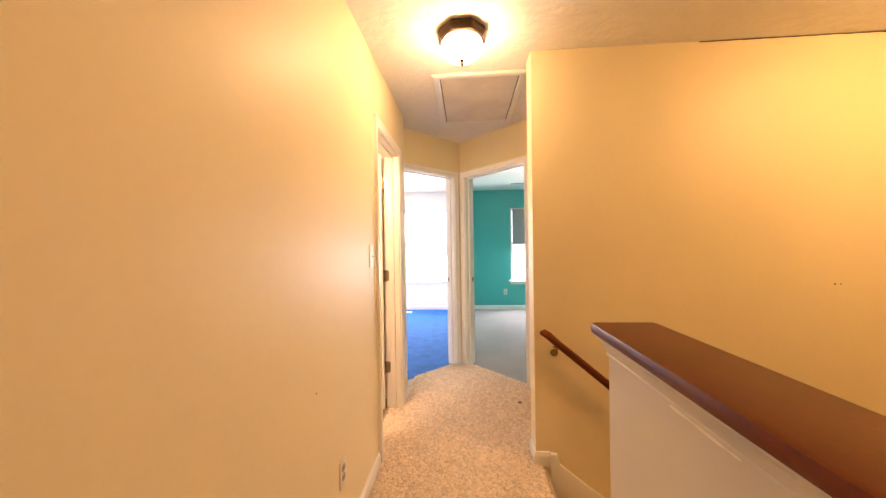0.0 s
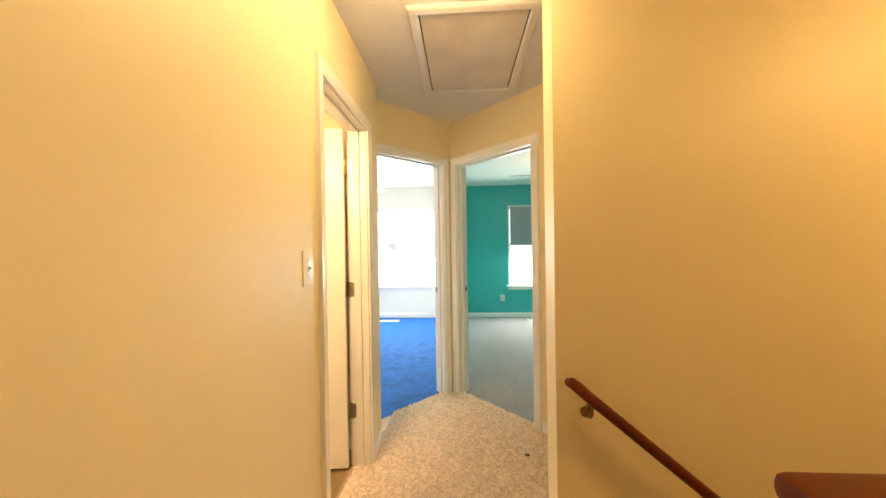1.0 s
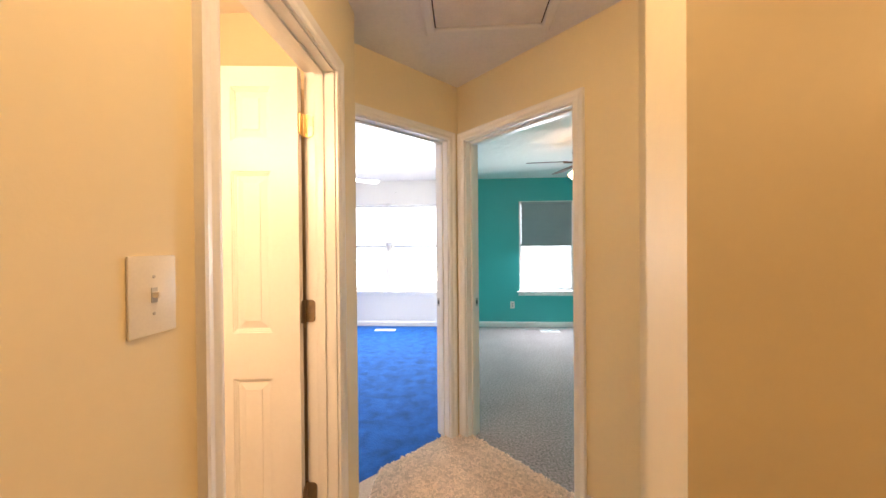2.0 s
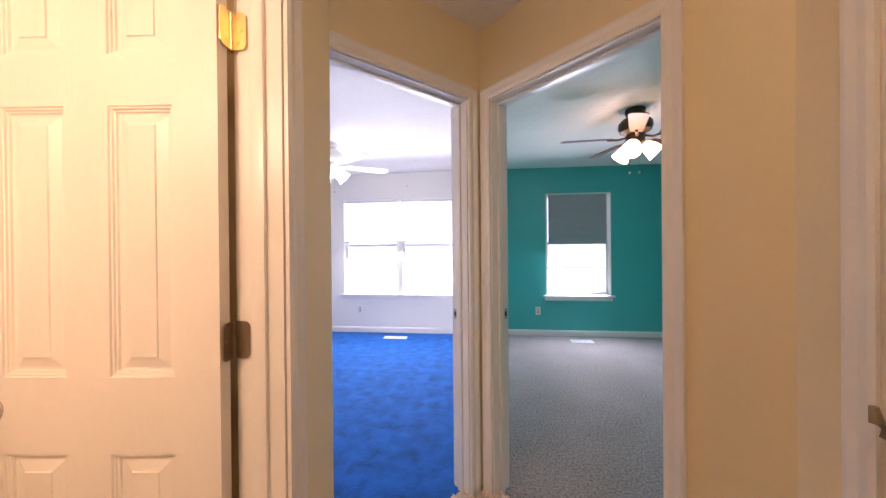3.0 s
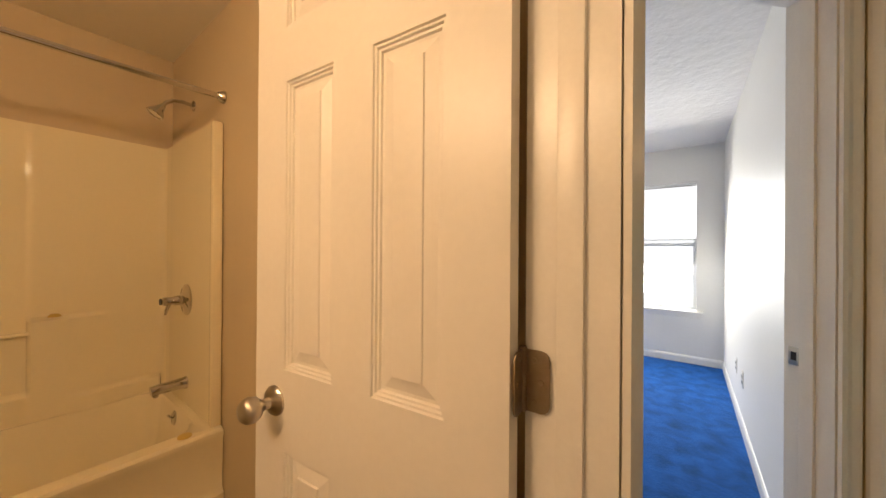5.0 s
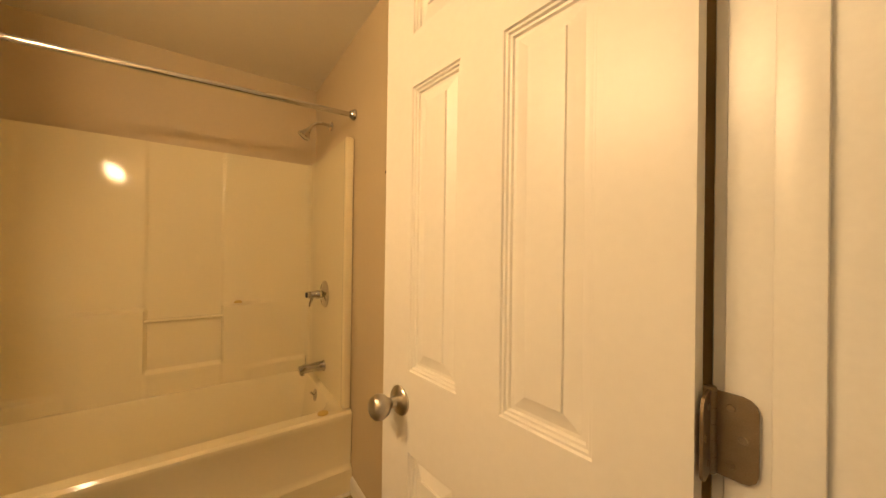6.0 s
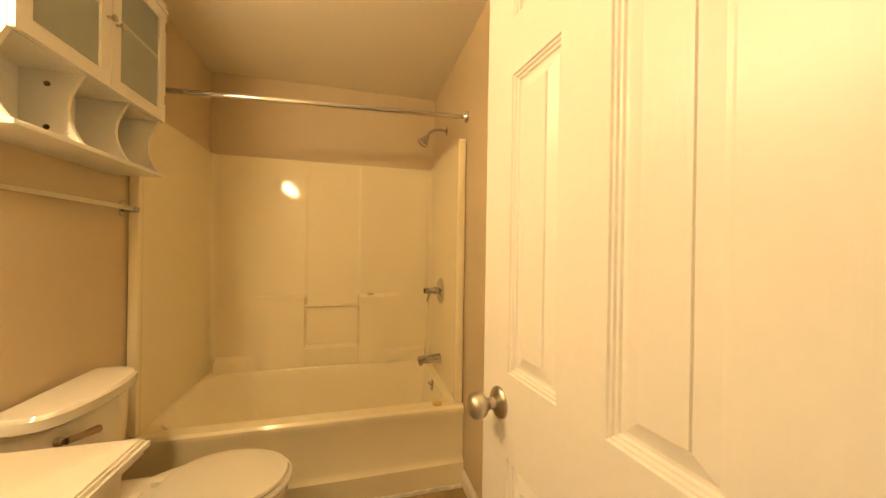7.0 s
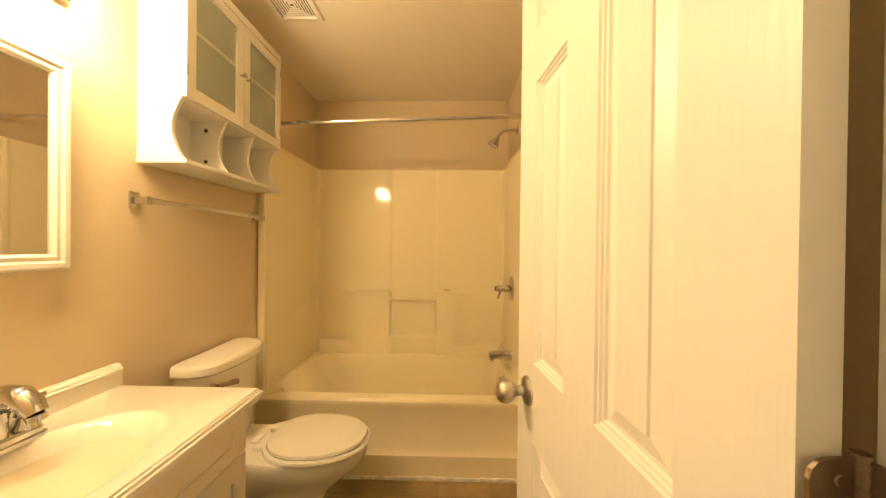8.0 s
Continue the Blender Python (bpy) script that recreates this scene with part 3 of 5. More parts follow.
# attic hatch
hatch = thing("attic_hatch", pose(0.232, 3.692, 2.44), "square attic hatch with white trim in the ceiling", "hatch")
bm = bmesh.new()
hx, hy, w = 0.268, 0.388, 0.052
sweep(bm, [(-hx, -hy, 0), (hx, -hy, 0), (hx, hy, 0), (-hx, hy, 0), (-hx, -hy, 0)], [(0, 0), (0, 0.012), (-0.01, 0.017), (-w + 0.012, 0.015), (-w, 0.009), (-w, 0)], (0, 0, -1))
part("frame", bm, M_TRIM, hatch)
bm = bmesh.new()
box(bm, -hx + 0.007, hx - 0.007, -hy + 0.005, hy - 0.007, -0.006, -0.001)
part("panel", bm, M_PANEL, hatch, "stained off-white hatch board")
# dark sheet colours in the shade of the gap between board and frame
bm = bmesh.new()
box(bm, -hx, hx, -hy, hy, -0.0009, -0.0004)
part("dark_gap", bm, M_DARK, hatch, "dark sheet for the shade in the gap round the board")

# ceiling lamp
lamp = thing("ceiling_lamp", pose(0.121, 2.85, 2.44), "octagonal bronze ceiling lamp with a lit glass bowl", "ceiling lamp")
bm = bmesh.new()
lathe(bm, [(0.124, 0.0), (0.129, -0.005), (0.136, -0.026), (0.120, -0.050), (0.106, -0.058), (0.100, -0.053), (0.100, -0.004)], None, 8, math.pi / 8)
part("rim", bm, M_BRONZE, lamp)
bm = bmesh.new()
lathe(bm, [(0.098, -0.046), (0.107, -0.064), (0.110, -0.080), (0.102, -0.106), (0.080, -0.128), (0.046, -0.141), (0.012, -0.145), (0, -0.145)], None, 32)
part("glass_bowl", bm, M_GLOW_HALL, lamp, "glowing alabaster glass bowl", smooth=True)
bm = bmesh.new()
lathe(bm, [(0.004, -0.141), (0.015, -0.146), (0.015, -0.151), (0.007, -0.157), (0.010, -0.165), (0.005, -0.176), (0, -0.177)], None, 16)
part("finial", bm, M_BRONZE, lamp, smooth=True)


# ---- windows ----
def window(name, x0, x1, z0, z1, label):
    """A sash window in the far wall, white lined, with a pulled shade."""
    w = thing(name, pose(0, 7.86, 0), label, "window")
    structure(w)
    bm = bmesh.new()
    t = 0.014
    for a, b in ((x0, x0 + t), (x1 - t, x1)):
        box(bm, a, b, 0.0, 0.118, z0, z1)
    box(bm, x0, x1, 0.0, 0.118, z1 - t, z1)
    part("window_liner", bm, M_TRIM, w)
    f = 0.03
    xi0, xi1, mid = x0 + t, x1 - t, (z0 + z1) / 2 + 0.02
    for nm, za, zb, y in (("lower_sash", z0 + 0.012, mid + 0.02, 0.075), ("upper_sash", mid - 0.02, z1 - t, 0.10)):
        bm = bmesh.new()
        box(bm, xi0, xi0 + f, y, y + 0.022, za, zb)
        box(bm, xi1 - f, xi1, y, y + 0.022, za, zb)
        box(bm, xi0 + f, xi1 - f, y, y + 0.022, za, za + f)
        box(bm, xi0 + f, xi1 - f, y, y + 0.022, zb - f, zb)
        sash = part(nm, bm, M_VINYLWIN, w)
        bm = bmesh.new()
        box(bm, xi0 + f, xi1 - f, y + 0.009, y + 0.012, za + f, zb - f)
        pane = part("pane", bm, M_GLASS, sash)
        pane.visible_shadow = False
        bm = bmesh.new()
        box(bm, xi0 + f, xi1 - f, y + 0.004, y + 0.017, (za + zb) / 2 - 0.006, (za + zb) / 2 + 0.006)
        part("muntin", bm, M_VINYLWIN, sash)
    return w


def blind(name, x0, x1, z_top, z_bot, material, label, y=7.895):
    b = thing(name, pose((x0 + x1) / 2, y, z_top), label, "window shade", "window shades")
    h = (x1 - x0) / 2
    bm = bmesh.new()
    box(bm, -h, h, -0.018, 0.018, -0.035, 0)
    part("headrail", bm, M_VINYLWIN if material is M_WHITESHADE else material, b, bevel=0.003)
    # grey strip in place of the shadow along the headrail's bottom
    bm = bmesh.new()
    box(bm, -h + 0.03, h - 0.03, -0.021, -0.0185, -0.037, -0.026)
    part("headrail_shadow", bm, M_GREYPLASTIC, b)
    bm = bmesh.new()
    n = int((z_top - z_bot - 0.06) / 0.02)
    zs = [-0.035 - (z_top - z_bot - 0.055) * i / (2 * n) for i in range(2 * n + 1)]
    front = [[bm.verts.new((s * h, -0.006 - (0.007 if i % 2 else 0.0), z)) for s in (-1, 1)] for i, z in enumerate(zs)]
    rear = [[bm.verts.new((s * h, 0.006 + (0.007 if i % 2 else 0.0), z)) for s in (-1, 1)] for i, z in enumerate(zs)]
    for rows in (front, rear):
        for a, c in zip(rows, rows[1:]):
            bm.faces.new((a[0], a[1], c[1], c[0]))
    part("pleats", bm, material, b)
    bm = bmesh.new()
    box(bm, -h, h, -0.014, 0.014, -(z_top - z_bot), -(z_top - z_bot) + (0.012 if material is M_WHITESHADE else 0.02))
    part("bottom_rail", bm, M_GREYPLASTIC, b, bevel=0.003)


M_GLASS = bpy.data.materials.new("window_glass")
M_GLASS.use_nodes = True
g = M_GLASS.node_tree.nodes["Principled BSDF"]
g.inputs["Transmission Weight"].default_value, g.inputs["Roughness"].default_value, g.inputs["IOR"].default_value = 1.0, 0.0, 1.1


def sill(x0, x1, z, material=M_TRIM):
    s = thing("window_sill", pose((x0 + x1) / 2, 7.86, z), "white painted window sill with apron", "window sill", "window sills")
    structure(s)
    h = (x1 - x0) / 2
    bm = bmesh.new()
    box(bm, -h, h, -0.045, 0.0, -0.02, 0.002)
    box(bm, -h + 0.04, h - 0.04, 0.0, 0.118, -0.02, 0.002)
    part("stool", bm, material, s, bevel=0.005)
    bm = bmesh.new()
    box(bm, -h + 0.025, h - 0.025, -0.014, -0.001, -0.075, -0.0205)
    part("apron", bm, material, s, bevel=0.004)


window("window_1", -2.04, -1.178, 0.585, 2.055, "white vinyl sash window, half shaded")
window("window_2", -1.114, -0.245, 0.585, 2.055, "white vinyl sash window, half shaded")
window("window_3", 1.021, 1.927, 0.585, 2.062, "white vinyl sash window under a grey shade")
bm = bmesh.new()
box(bm, -1.178, -1.114, 7.896, 7.975, 0.585, 2.055)
structure(part("trim_mullion", bm, M_TRIM), "white mullion between two sashes", "trim")
sill(-2.085, -0.20, 0.587)
sill(0.98, 1.968, 0.587)
# white shades overlap the mullion, standing in for window glare across it
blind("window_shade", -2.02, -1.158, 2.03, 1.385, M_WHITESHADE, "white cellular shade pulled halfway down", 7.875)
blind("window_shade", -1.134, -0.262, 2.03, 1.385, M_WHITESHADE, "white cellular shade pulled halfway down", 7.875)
blind("window_shade", 1.066, 1.872, 2.058, 1.336, M_GREYSHADE, "grey cellular shade pulled halfway down", 7.892)
bm = bmesh.new()
box(bm, -14, 14, 14.0, 14.1, -6, 9)
structure(part("backdrop", bm, M_OUTSIDE), "bright hazy daylight outside the windows", "backdrop")


def floor_vent(x, y, w, d, label):
    v = thing("floor_vent", pose(x, y, 0.0), label, "floor vent", "floor vents")
    bm = bmesh.new()
    sweep(bm, [(-w / 2, -d / 2, 0), (w / 2, -d / 2, 0), (w / 2, d / 2, 0), (-w / 2, d / 2, 0), (-w / 2, -d / 2, 0)], [(0, 0), (0, 0.004), (-0.004, 0.007), (-0.018, 0.007), (-0.018, 0)], (0, 0, 1))
    part("frame", bm, M_VINYLWIN, v)
    bm = bmesh.new()
    box(bm, -w / 2 + 0.018, w / 2 - 0.018, -d / 2 + 0.018, d / 2 - 0.018, 0.0005, 0.0015)
    part("duct", bm, M_BLACK, v)
    n = int((w - 0.036) / 0.012)
    for i in range(n):
        bm = bmesh.new()
        xx = -w / 2 + 0.02 + (w - 0.04) * (i + 0.5) / n
        box(bm, xx - 0.003, xx + 0.003, -d / 2 + 0.018, d / 2 - 0.018, 0.002, 0.0065)
        part("louver", bm, M_VINYLWIN, v)


floor_vent(-1.15, 7.58, 0.33, 0.11, "white metal floor vent in the blue carpet")
floor_vent(1.44, 7.59, 0.29, 0.13, "white metal floor vent in the grey carpet")


# ---- ceiling fans ----
def ceiling_fan(x, y, body, blade_mat, label, turn, shade_specs, reach=0.60):
    fan = thing("ceiling_fan", pose(x, y, 2.44), label, "ceiling fan", "ceiling fans")
    bm = bmesh.new()
    lathe(bm, [(0.0, 0), (0.075, 0), (0.078, -0.02), (0.070, -0.05), (0.045, -0.065)], None, 28)
    part("canopy", bm, body, fan, smooth=True)
    bm = bmesh.new()
    lathe(bm, [(0.045, -0.055), (0.100, -0.085), (0.128, -0.115), (0.132, -0.150), (0.118, -0.185), (0.082, -0.205), (0.068, -0.212)], None, 32)
    part("motor", bm, body, fan, smooth=True)
    bm = bmesh.new()
    lathe(bm, [(0.068, -0.205), (0.074, -0.22), (0.07, -0.270), (0.058, -0.305), (0.03, -0.325), (0, -0.330)], None, 24)
    part("light_fitter", bm, body, fan, smooth=True)
    for k in range(5):
        a = turn + k * 72
        m = pose(0, 0, -0.245, 0, 0, a)
        bm = bmesh.new()
        tube(bm, [m @ Vector(p) for p in ((0.06, 0, 0.014), (0.13, 0.012, -0.008), (0.17, 0.0, -0.004), (0.22, 0.0, 0.0))], [0.010, 0.009, 0.010, 0.012], 8)
        part("blade_iron", bm, body, fan, smooth=True)
        bm = bmesh.new()
        tilt = pose(0.19, 0, 0.004, -12, 0, 0)
        top, bot = [], []
        e = reach - 0.19
        outline = [(0.0, -0.044), (0.10, -0.054), (e - 0.05, -0.066), (e - 0.02, -0.061), (e - 0.004, -0.045), (e, 0.0), (e - 0.004, 0.045), (e - 0.02, 0.061), (e - 0.05, 0.066), (0.10, 0.054), (0.0, 0.044), (-0.02, 0.0)]
        for px, py in outline:
            top.append(bm.verts.new(m @ tilt @ Vector((px, py, 0.003))))
            bot.append(bm.verts.new(m @ tilt @ Vector((px, py, -0.003))))
        bm.faces.new(top), bm.faces.new(bot[::-1])
        for i in range(len(top)):
            j = (i + 1) % len(top)
            bm.faces.new((top[i], bot[i], bot[j], top[j]))
        part("blade", bm, blade_mat, fan)
    for a, tilt, mt, lab in shade_specs:
        m = pose(0, 0, -0.285, 0, 0, a) @ pose(0.055, 0, 0, 0, tilt, 0)
        bm = bmesh.new()
        lathe(bm, [(0.014, 0.02), (0.018, 0.0), (0.022, -0.012), (0.026, -0.02)], m, 16)
        arm = part("socket_arm", bm, body, fan, smooth=True)
        bm = bmesh.new()
        lathe(bm, [(0.024, -0.012), (0.038, -0.030), (0.053, -0.058), (0.060, -0.090), (0.064, -0.115), (0.074, -0.138), (0.071, -0.138), (0.061, -0.113), (0.055, -0.085), (0.045, -0.055), (0.0, -0.04)], m, 24)
        part("glass_shade", bm, mt, arm, lab, smooth=True)
    for dx, zz in ((-0.040, -0.526), (0.040, -0.520)):
        bm = bmesh.new()
        tube(bm, [(dx, 0.02, -0.29), (dx, 0.02, zz)], 0.0007, 6)
        chain = part("pull_chain", bm, M_BRONZE, fan)
        bm = bmesh.new()
        lathe(bm, [(0, zz + 0.004), (0.006, zz), (0.0085, zz - 0.006), (0.005, zz - 0.015), (0, zz - 0.017)], pose(dx, 0.02, 0), 12)
        part("chain_bob", bm, M_HINGE, chain, smooth=True)
    return fan


ceiling_fan(1.37, 5.88, M_BRONZE, M_WALNUT, "bronze ceiling fan with walnut blades and lit glass shades", 32,
            [(115, -48, M_GLOW_FAN, "lit frosted glass shade"), (235, -48, M_GLOW_FAN, "lit frosted glass shade"), (352, -48, M_GLOW_FAN, "lit frosted glass shade")])
ceiling_fan(-1.55, 6.38, M_WHITEFAN, M_WHITEFAN, "white ceiling fan with lit glass shades", 36,
            [(20, -45, M_GLOW_WHITE, "lit frosted glass shade"), (140, -45, M_GLOW_WHITE, "lit frosted glass shade"), (260, -45, M_GLOW_WHITE, "lit frosted glass shade")], 0.65)


# ---- bathroom ----
def loft(bm, loops, close=True):
    """Joins closed loops of points."""
    rings = [[bm.verts.new(p) for p in lp] for lp in loops]
    n = len(rings[0])
    for a, b in zip(rings, rings[1:]):
        for i in range(n):
            bm.faces.new((a[i], a[(i + 1) % n], b[(i + 1) % n], b[i]))
    return rings


def round_rect(x0, x1, y0, y1, r, z, n=6):
    pts = []
    for cx, cy, a0 in ((x1 - r, y1 - r, 0), (x0 + r, y1 - r, 90), (x0 + r, y0 + r, 180), (x1 - r, y0 + r, 270)):
        for k in range(n + 1):
            a = radians(a0 + 90 * k / n)
            pts.append((cx + r * math.cos(a), cy + r * math.sin(a), z))
    return pts


TX0, TX1, TY0, TY1, RIM = -2.897, -2.078, 2.345, 3.857, 0.424
tub = thing("bathtub", pose(0, 0, 0), "glossy almond acrylic bathtub with one-piece surround", "bathtub")
bm = bmesh.new()
loops = [round_rect(TX0, TX1 - 0.0, TY0, TY1, 0.004, RIM - 0.03), round_rect(TX0, TX1, TY0, TY1, 0.004, RIM - 0.012), round_rect(TX0 + 0.002, TX1 - 0.010, TY0 + 0.002, TY1 - 0.002, 0.006, RIM),
         round_rect(TX0 + 0.066, TX1 - 0.075, TY0 + 0.052, TY1 - 0.070, 0.11, RIM), round_rect(TX0 + 0.073, TX1 - 0.088, TY0 + 0.068, TY1 - 0.080, 0.11, RIM - 0.012),
         round_rect(TX0 + 0.085, TX1 - 0.105, TY0 + 0.20, TY1 - 0.10, 0.11, RIM - 0.20), round_rect(TX0 + 0.10, TX1 - 0.13, TY0 + 0.27, TY1 - 0.12, 0.09, RIM - 0.31), round_rect(TX0 + 0.15, TX1 - 0.18, TY0 + 0.33, TY1 - 0.17, 0.06, RIM - 0.335)]
rings = loft(bm, loops)
bm.faces.new(rings[-1])
part("basin", bm, M_TUB, tub, smooth=True)
bm = bmesh.new()
AP = [(TX1, RIM - 0.012), (TX1 + 0.002, RIM - 0.03), (TX1 - 0.008, RIM - 0.05), (TX1 - 0.014, 0.152), (TX1 - 0.006, 0.136), (TX1 + 0.006, 0.124), (TX1 + 0.008, 0.012), (TX1 - 0.05, 0.012), (TX1 - 0.05, RIM - 0.012)]
a, b = [bm.verts.new((x, TY0, z)) for x, z in AP], [bm.verts.new((x, TY1, z)) for x, z in AP]
for i in range(len(AP)):
    j = (i + 1) % len(AP)
    bm.faces.new((a[i], a[j], b[j], b[i]))
bm.faces.new(a[::-1]), bm.faces.new(b)
part("apron", bm, M_TUB, tub, smooth=True)
# one-piece surround with moulded ledges and a niche
TOP, SFX = 1.852, -2.130
BX = TX0 + 0.03
NY0, NY1, LEDGE, NB = 2.952, 3.308, 0.912, 0.560


def step(a, b, v):
    u = min(max((v - a) / (b - a), 0.0), 1.0)
    return u * u * (3 - 2 * u)


def relief(y, z):
    """How far the moulded back stands out at a height."""
    col = step(NY0 - 0.004, NY0 + 0.004, y) * (1 - step(NY1 - 0.007, NY1 + 0.007, y))
    fade = step(2.56, 2.74, y) * (1 - step(3.46, 3.64, y))
    side = 0.032 * (1 - step(LEDGE - 0.012, LEDGE + 0.006, z)) * fade
    niche = 0.032 * (1 - step(NB - 0.014, NB + 0.010, z)) - 0.006
    low = 0.035 * (1 - step(0.497, 0.517, z)) * (step(3.40, 3.56, y) + 1 - step(2.50, 2.66, y))
    return side * (1 - col) + niche * col + low


bm = bmesh.new()
ya, yb, rad = TY0 + 0.030, TY1 - 0.034, 0.03
way = [(SFX + (BX + rad - SFX) * k / 10, ya, 0, 1, None) for k in range(11)]
way += [(BX + rad - rad * math.sin(a), ya + rad - rad * math.cos(a), math.sin(a), math.cos(a), None) for a in (0.4, 0.8, 1.17)]
way += [(BX, ya + rad + (yb - ya - 2 * rad) * k / 190, 1, 0, 1) for k in range(191)]
way += [(BX + rad - rad * math.cos(a), yb - rad + rad * math.sin(a), math.cos(a), -math.sin(a), None) for a in (0.4, 0.8, 1.17)]
way += [(BX + rad + (SFX - BX - rad) * k / 10, yb, 0, -1, None) for k in range(11)]
zs = [RIM + 0.001 + (TOP - RIM) * k / 150 for k in range(151)]
rings = []
for z in zs:
    rings.append([bm.verts.new((x + nx * (relief(y, z) if on else 0), y + ny * 0, z)) for x, y, nx, ny, on in way])
rings.append([bm.verts.new((x - nx * 0.030, y - ny * 0.028, TOP + 0.003)) for x, y, nx, ny, on in way])
for a, b in zip(rings, rings[1:]):
    for k in range(len(way) - 1):
        bm.faces.new((a[k], a[k + 1], b[k + 1], b[k]))
part("surround", bm, M_TUB, tub, "almond wall surround with ledges and soap niche", smooth=True)
for y0, y1 in ((TY0, TY0 + 0.040), (TY1 - 0.044, TY1)):
    bm = bmesh.new()
    box(bm, SFX - 0.012, SFX + 0.026, y0, y1, RIM + 0.001, TOP + 0.004)
    part("end_column", bm, M_TUB, tub, bevel=0.012)
bm = bmesh.new()
tube(bm, [(BX + 0.014, NY0 - 0.004, 0.845), (BX + 0.014, NY1 + 0.004, 0.845)], 0.010, 12)
part("grab_bar", bm, M_TUB, tub, smooth=True)
bm = bmesh.new()
y = TY0 + 0.01
rng = random.Random(5)
while y < TY1 - 0.02:
    d = rng.uniform(0.03, 0.12)
    box(bm, TX1 - 0.002, TX1 + 0.012 + rng.uniform(0, 0.005), y, min(y + d - 0.0005, TY1 - 0.01), -0.006, 0.012 + rng.uniform(0, 0.007))
    y += d
part("caulk_bead", bm, M_CAULK, tub, "cracked white caulk along the floor", bevel=0.003)["kind"] = "stuff"
bm = bmesh.new()
lathe(bm, [(0.0, 0.012), (0.018, 0.011), (0.026, 0.006), (0.027, 0.0), (0, 0)], pose(TX1 - 0.045, 3.72, RIM + 0.0005, 0, 0, 0), 20)
tagged(part("soap_bar", bm, M_SOAP, smooth=True), "small amber soap remnant on the tub rim", "soap")
bm = bmesh.new()
lathe(bm, [(0.0, 0.016), (0.014, 0.014), (0.022, 0.006), (0.024, 0.0), (0, 0)], pose(BX + 0.020, 3.39, LEDGE + 0.004), 16)
tagged(part("soap_bar", bm, M_SOAP, smooth=True), "small worn soap piece on the tub ledge", "soap")

WY = TY1 - 0.034
CX = -2.482
valve = thing("shower_valve", pose(CX, WY, 0.985), "chrome shower valve with a single lever", "shower valve")
bm = bmesh.new()
lathe(bm, [(0.082, 0), (0.082, 0.004), (0.070, 0.012), (0.040, 0.018), (0.034, 0.022)], pose(0, 0, 0, 90), 36)
part("escutcheon", bm, M_CHROME, valve, smooth=True)
bm = bmesh.new()
lathe(bm, [(0.024, 0.018), (0.026, 0.05), (0.021, 0.058), (0.021, 0.10), (0.015, 0.106), (0, 0.107)], pose(0, 0, 0, 90), 24)
part("stem", bm, M_CHROME, valve, smooth=True)
bm = bmesh.new()
lathe(bm, [(0.0162, 0.1065), (0.0162, 0.112), (0, 0.112)], pose(0, 0, 0, 90), 20)
part("cap", bm, M_BLACK, valve)
bm = bmesh.new()
tube(bm, [(0, -0.075, -0.015), (0, -0.085, -0.045), (0, -0.09, -0.070)], [0.009, 0.008, 0.006], 12)
part("lever", bm, M_CHROME, valve, smooth=True)

spout = thing("tub_spout", pose(CX, WY, 0.545), "polished chrome tub spout over the bath", "tub spout")
bm = bmesh.new()
tube(bm, [(0, 0, 0.0), (0, -0.012, 0.0), (0, -0.06, 0.0), (0, -0.115, -0.001), (0, -0.145, -0.005)], [0.033, 0.030, 0.027, 0.026, 0.024], 20)
part("spout_body", bm, M_CHROME, spout, smooth=True)
bm = bmesh.new()
lathe(bm, [(0.012, 0), (0.012, 0.014), (0.009, 0.016)], pose(0, -0.125, -0.036), 12)
part("nozzle", bm, M_CHROME, spout)
overflow = thing("overflow_plate", pose(CX, WY - 0.048, 0.375, -6), "chrome overflow plate with trip lever", "overflow plate")
bm = bmesh.new()
lathe(bm, [(0.036, 0), (0.036, 0.003), (0.030, 0.007), (0, 0.009)], pose(0, 0, 0, 90), 28)
part("plate", bm, M_CHROME, overflow, smooth=True)
bm = bmesh.new()
tube(bm, [(0, -0.007, 0.0), (0, -0.022, 0.008), (0, -0.030, 0.020)], [0.005, 0.0045, 0.006], 10)
part("trip_lever", bm, M_CHROME, overflow, smooth=True)

shower = thing("shower_fixture", pose(CX - 0.035, 3.858, 2.036), "chrome shower head on a bent arm", "shower")
bm = bmesh.new()
lathe(bm, [(0.028, 0), (0.027, 0.006), (0.012, 0.012)], pose(0, 0, 0, 90), 24)
part("flange", bm, M_CHROME, shower, smooth=True)
bm = bmesh.new()
tube(bm, [(0, 0, 0), (0, -0.05, 0.006), (0, -0.09, 0.0), (0, -0.12, -0.022), (0, -0.135, -0.045)], 0.0095, 14)
part("arm", bm, M_CHROME, shower, smooth=True)
bm = bmesh.new()
lathe(bm, [(0.012, 0.02), (0.016, 0.008), (0.018, 0.0), (0.022, -0.012), (0.036, -0.034), (0.039, -0.046), (0.036, -0.050), (0.030, -0.050), (0.028, -0.046), (0, -0.046)], pose(0, -0.142, -0.058, -32), 28)
part("head", bm, M_CHROME, shower, smooth=True)

rod = thing("shower_rod", pose(0, 0, 0), "chrome shower curtain rod across the tub", "shower rod")
bm = bmesh.new()
tube(bm, [(-2.10, 2.345, 1.922), (-2.105, 3.857, 1.972)], 0.0127, 18)
part("bar", bm, M_CHROME, rod, smooth=True)
for yy, zz, rx in ((2.345, 1.922, -90), (3.857, 1.972, 90)):
    bm = bmesh.new()
    lathe(bm, [(0.030, 0), (0.030, 0.006), (0.024, 0.014), (0.018, 0.026), (0.016, 0.028)], pose(-2.1025, yy, zz, rx), 24)
    part("end_flange", bm, M_CHROME, rod, smooth=True)

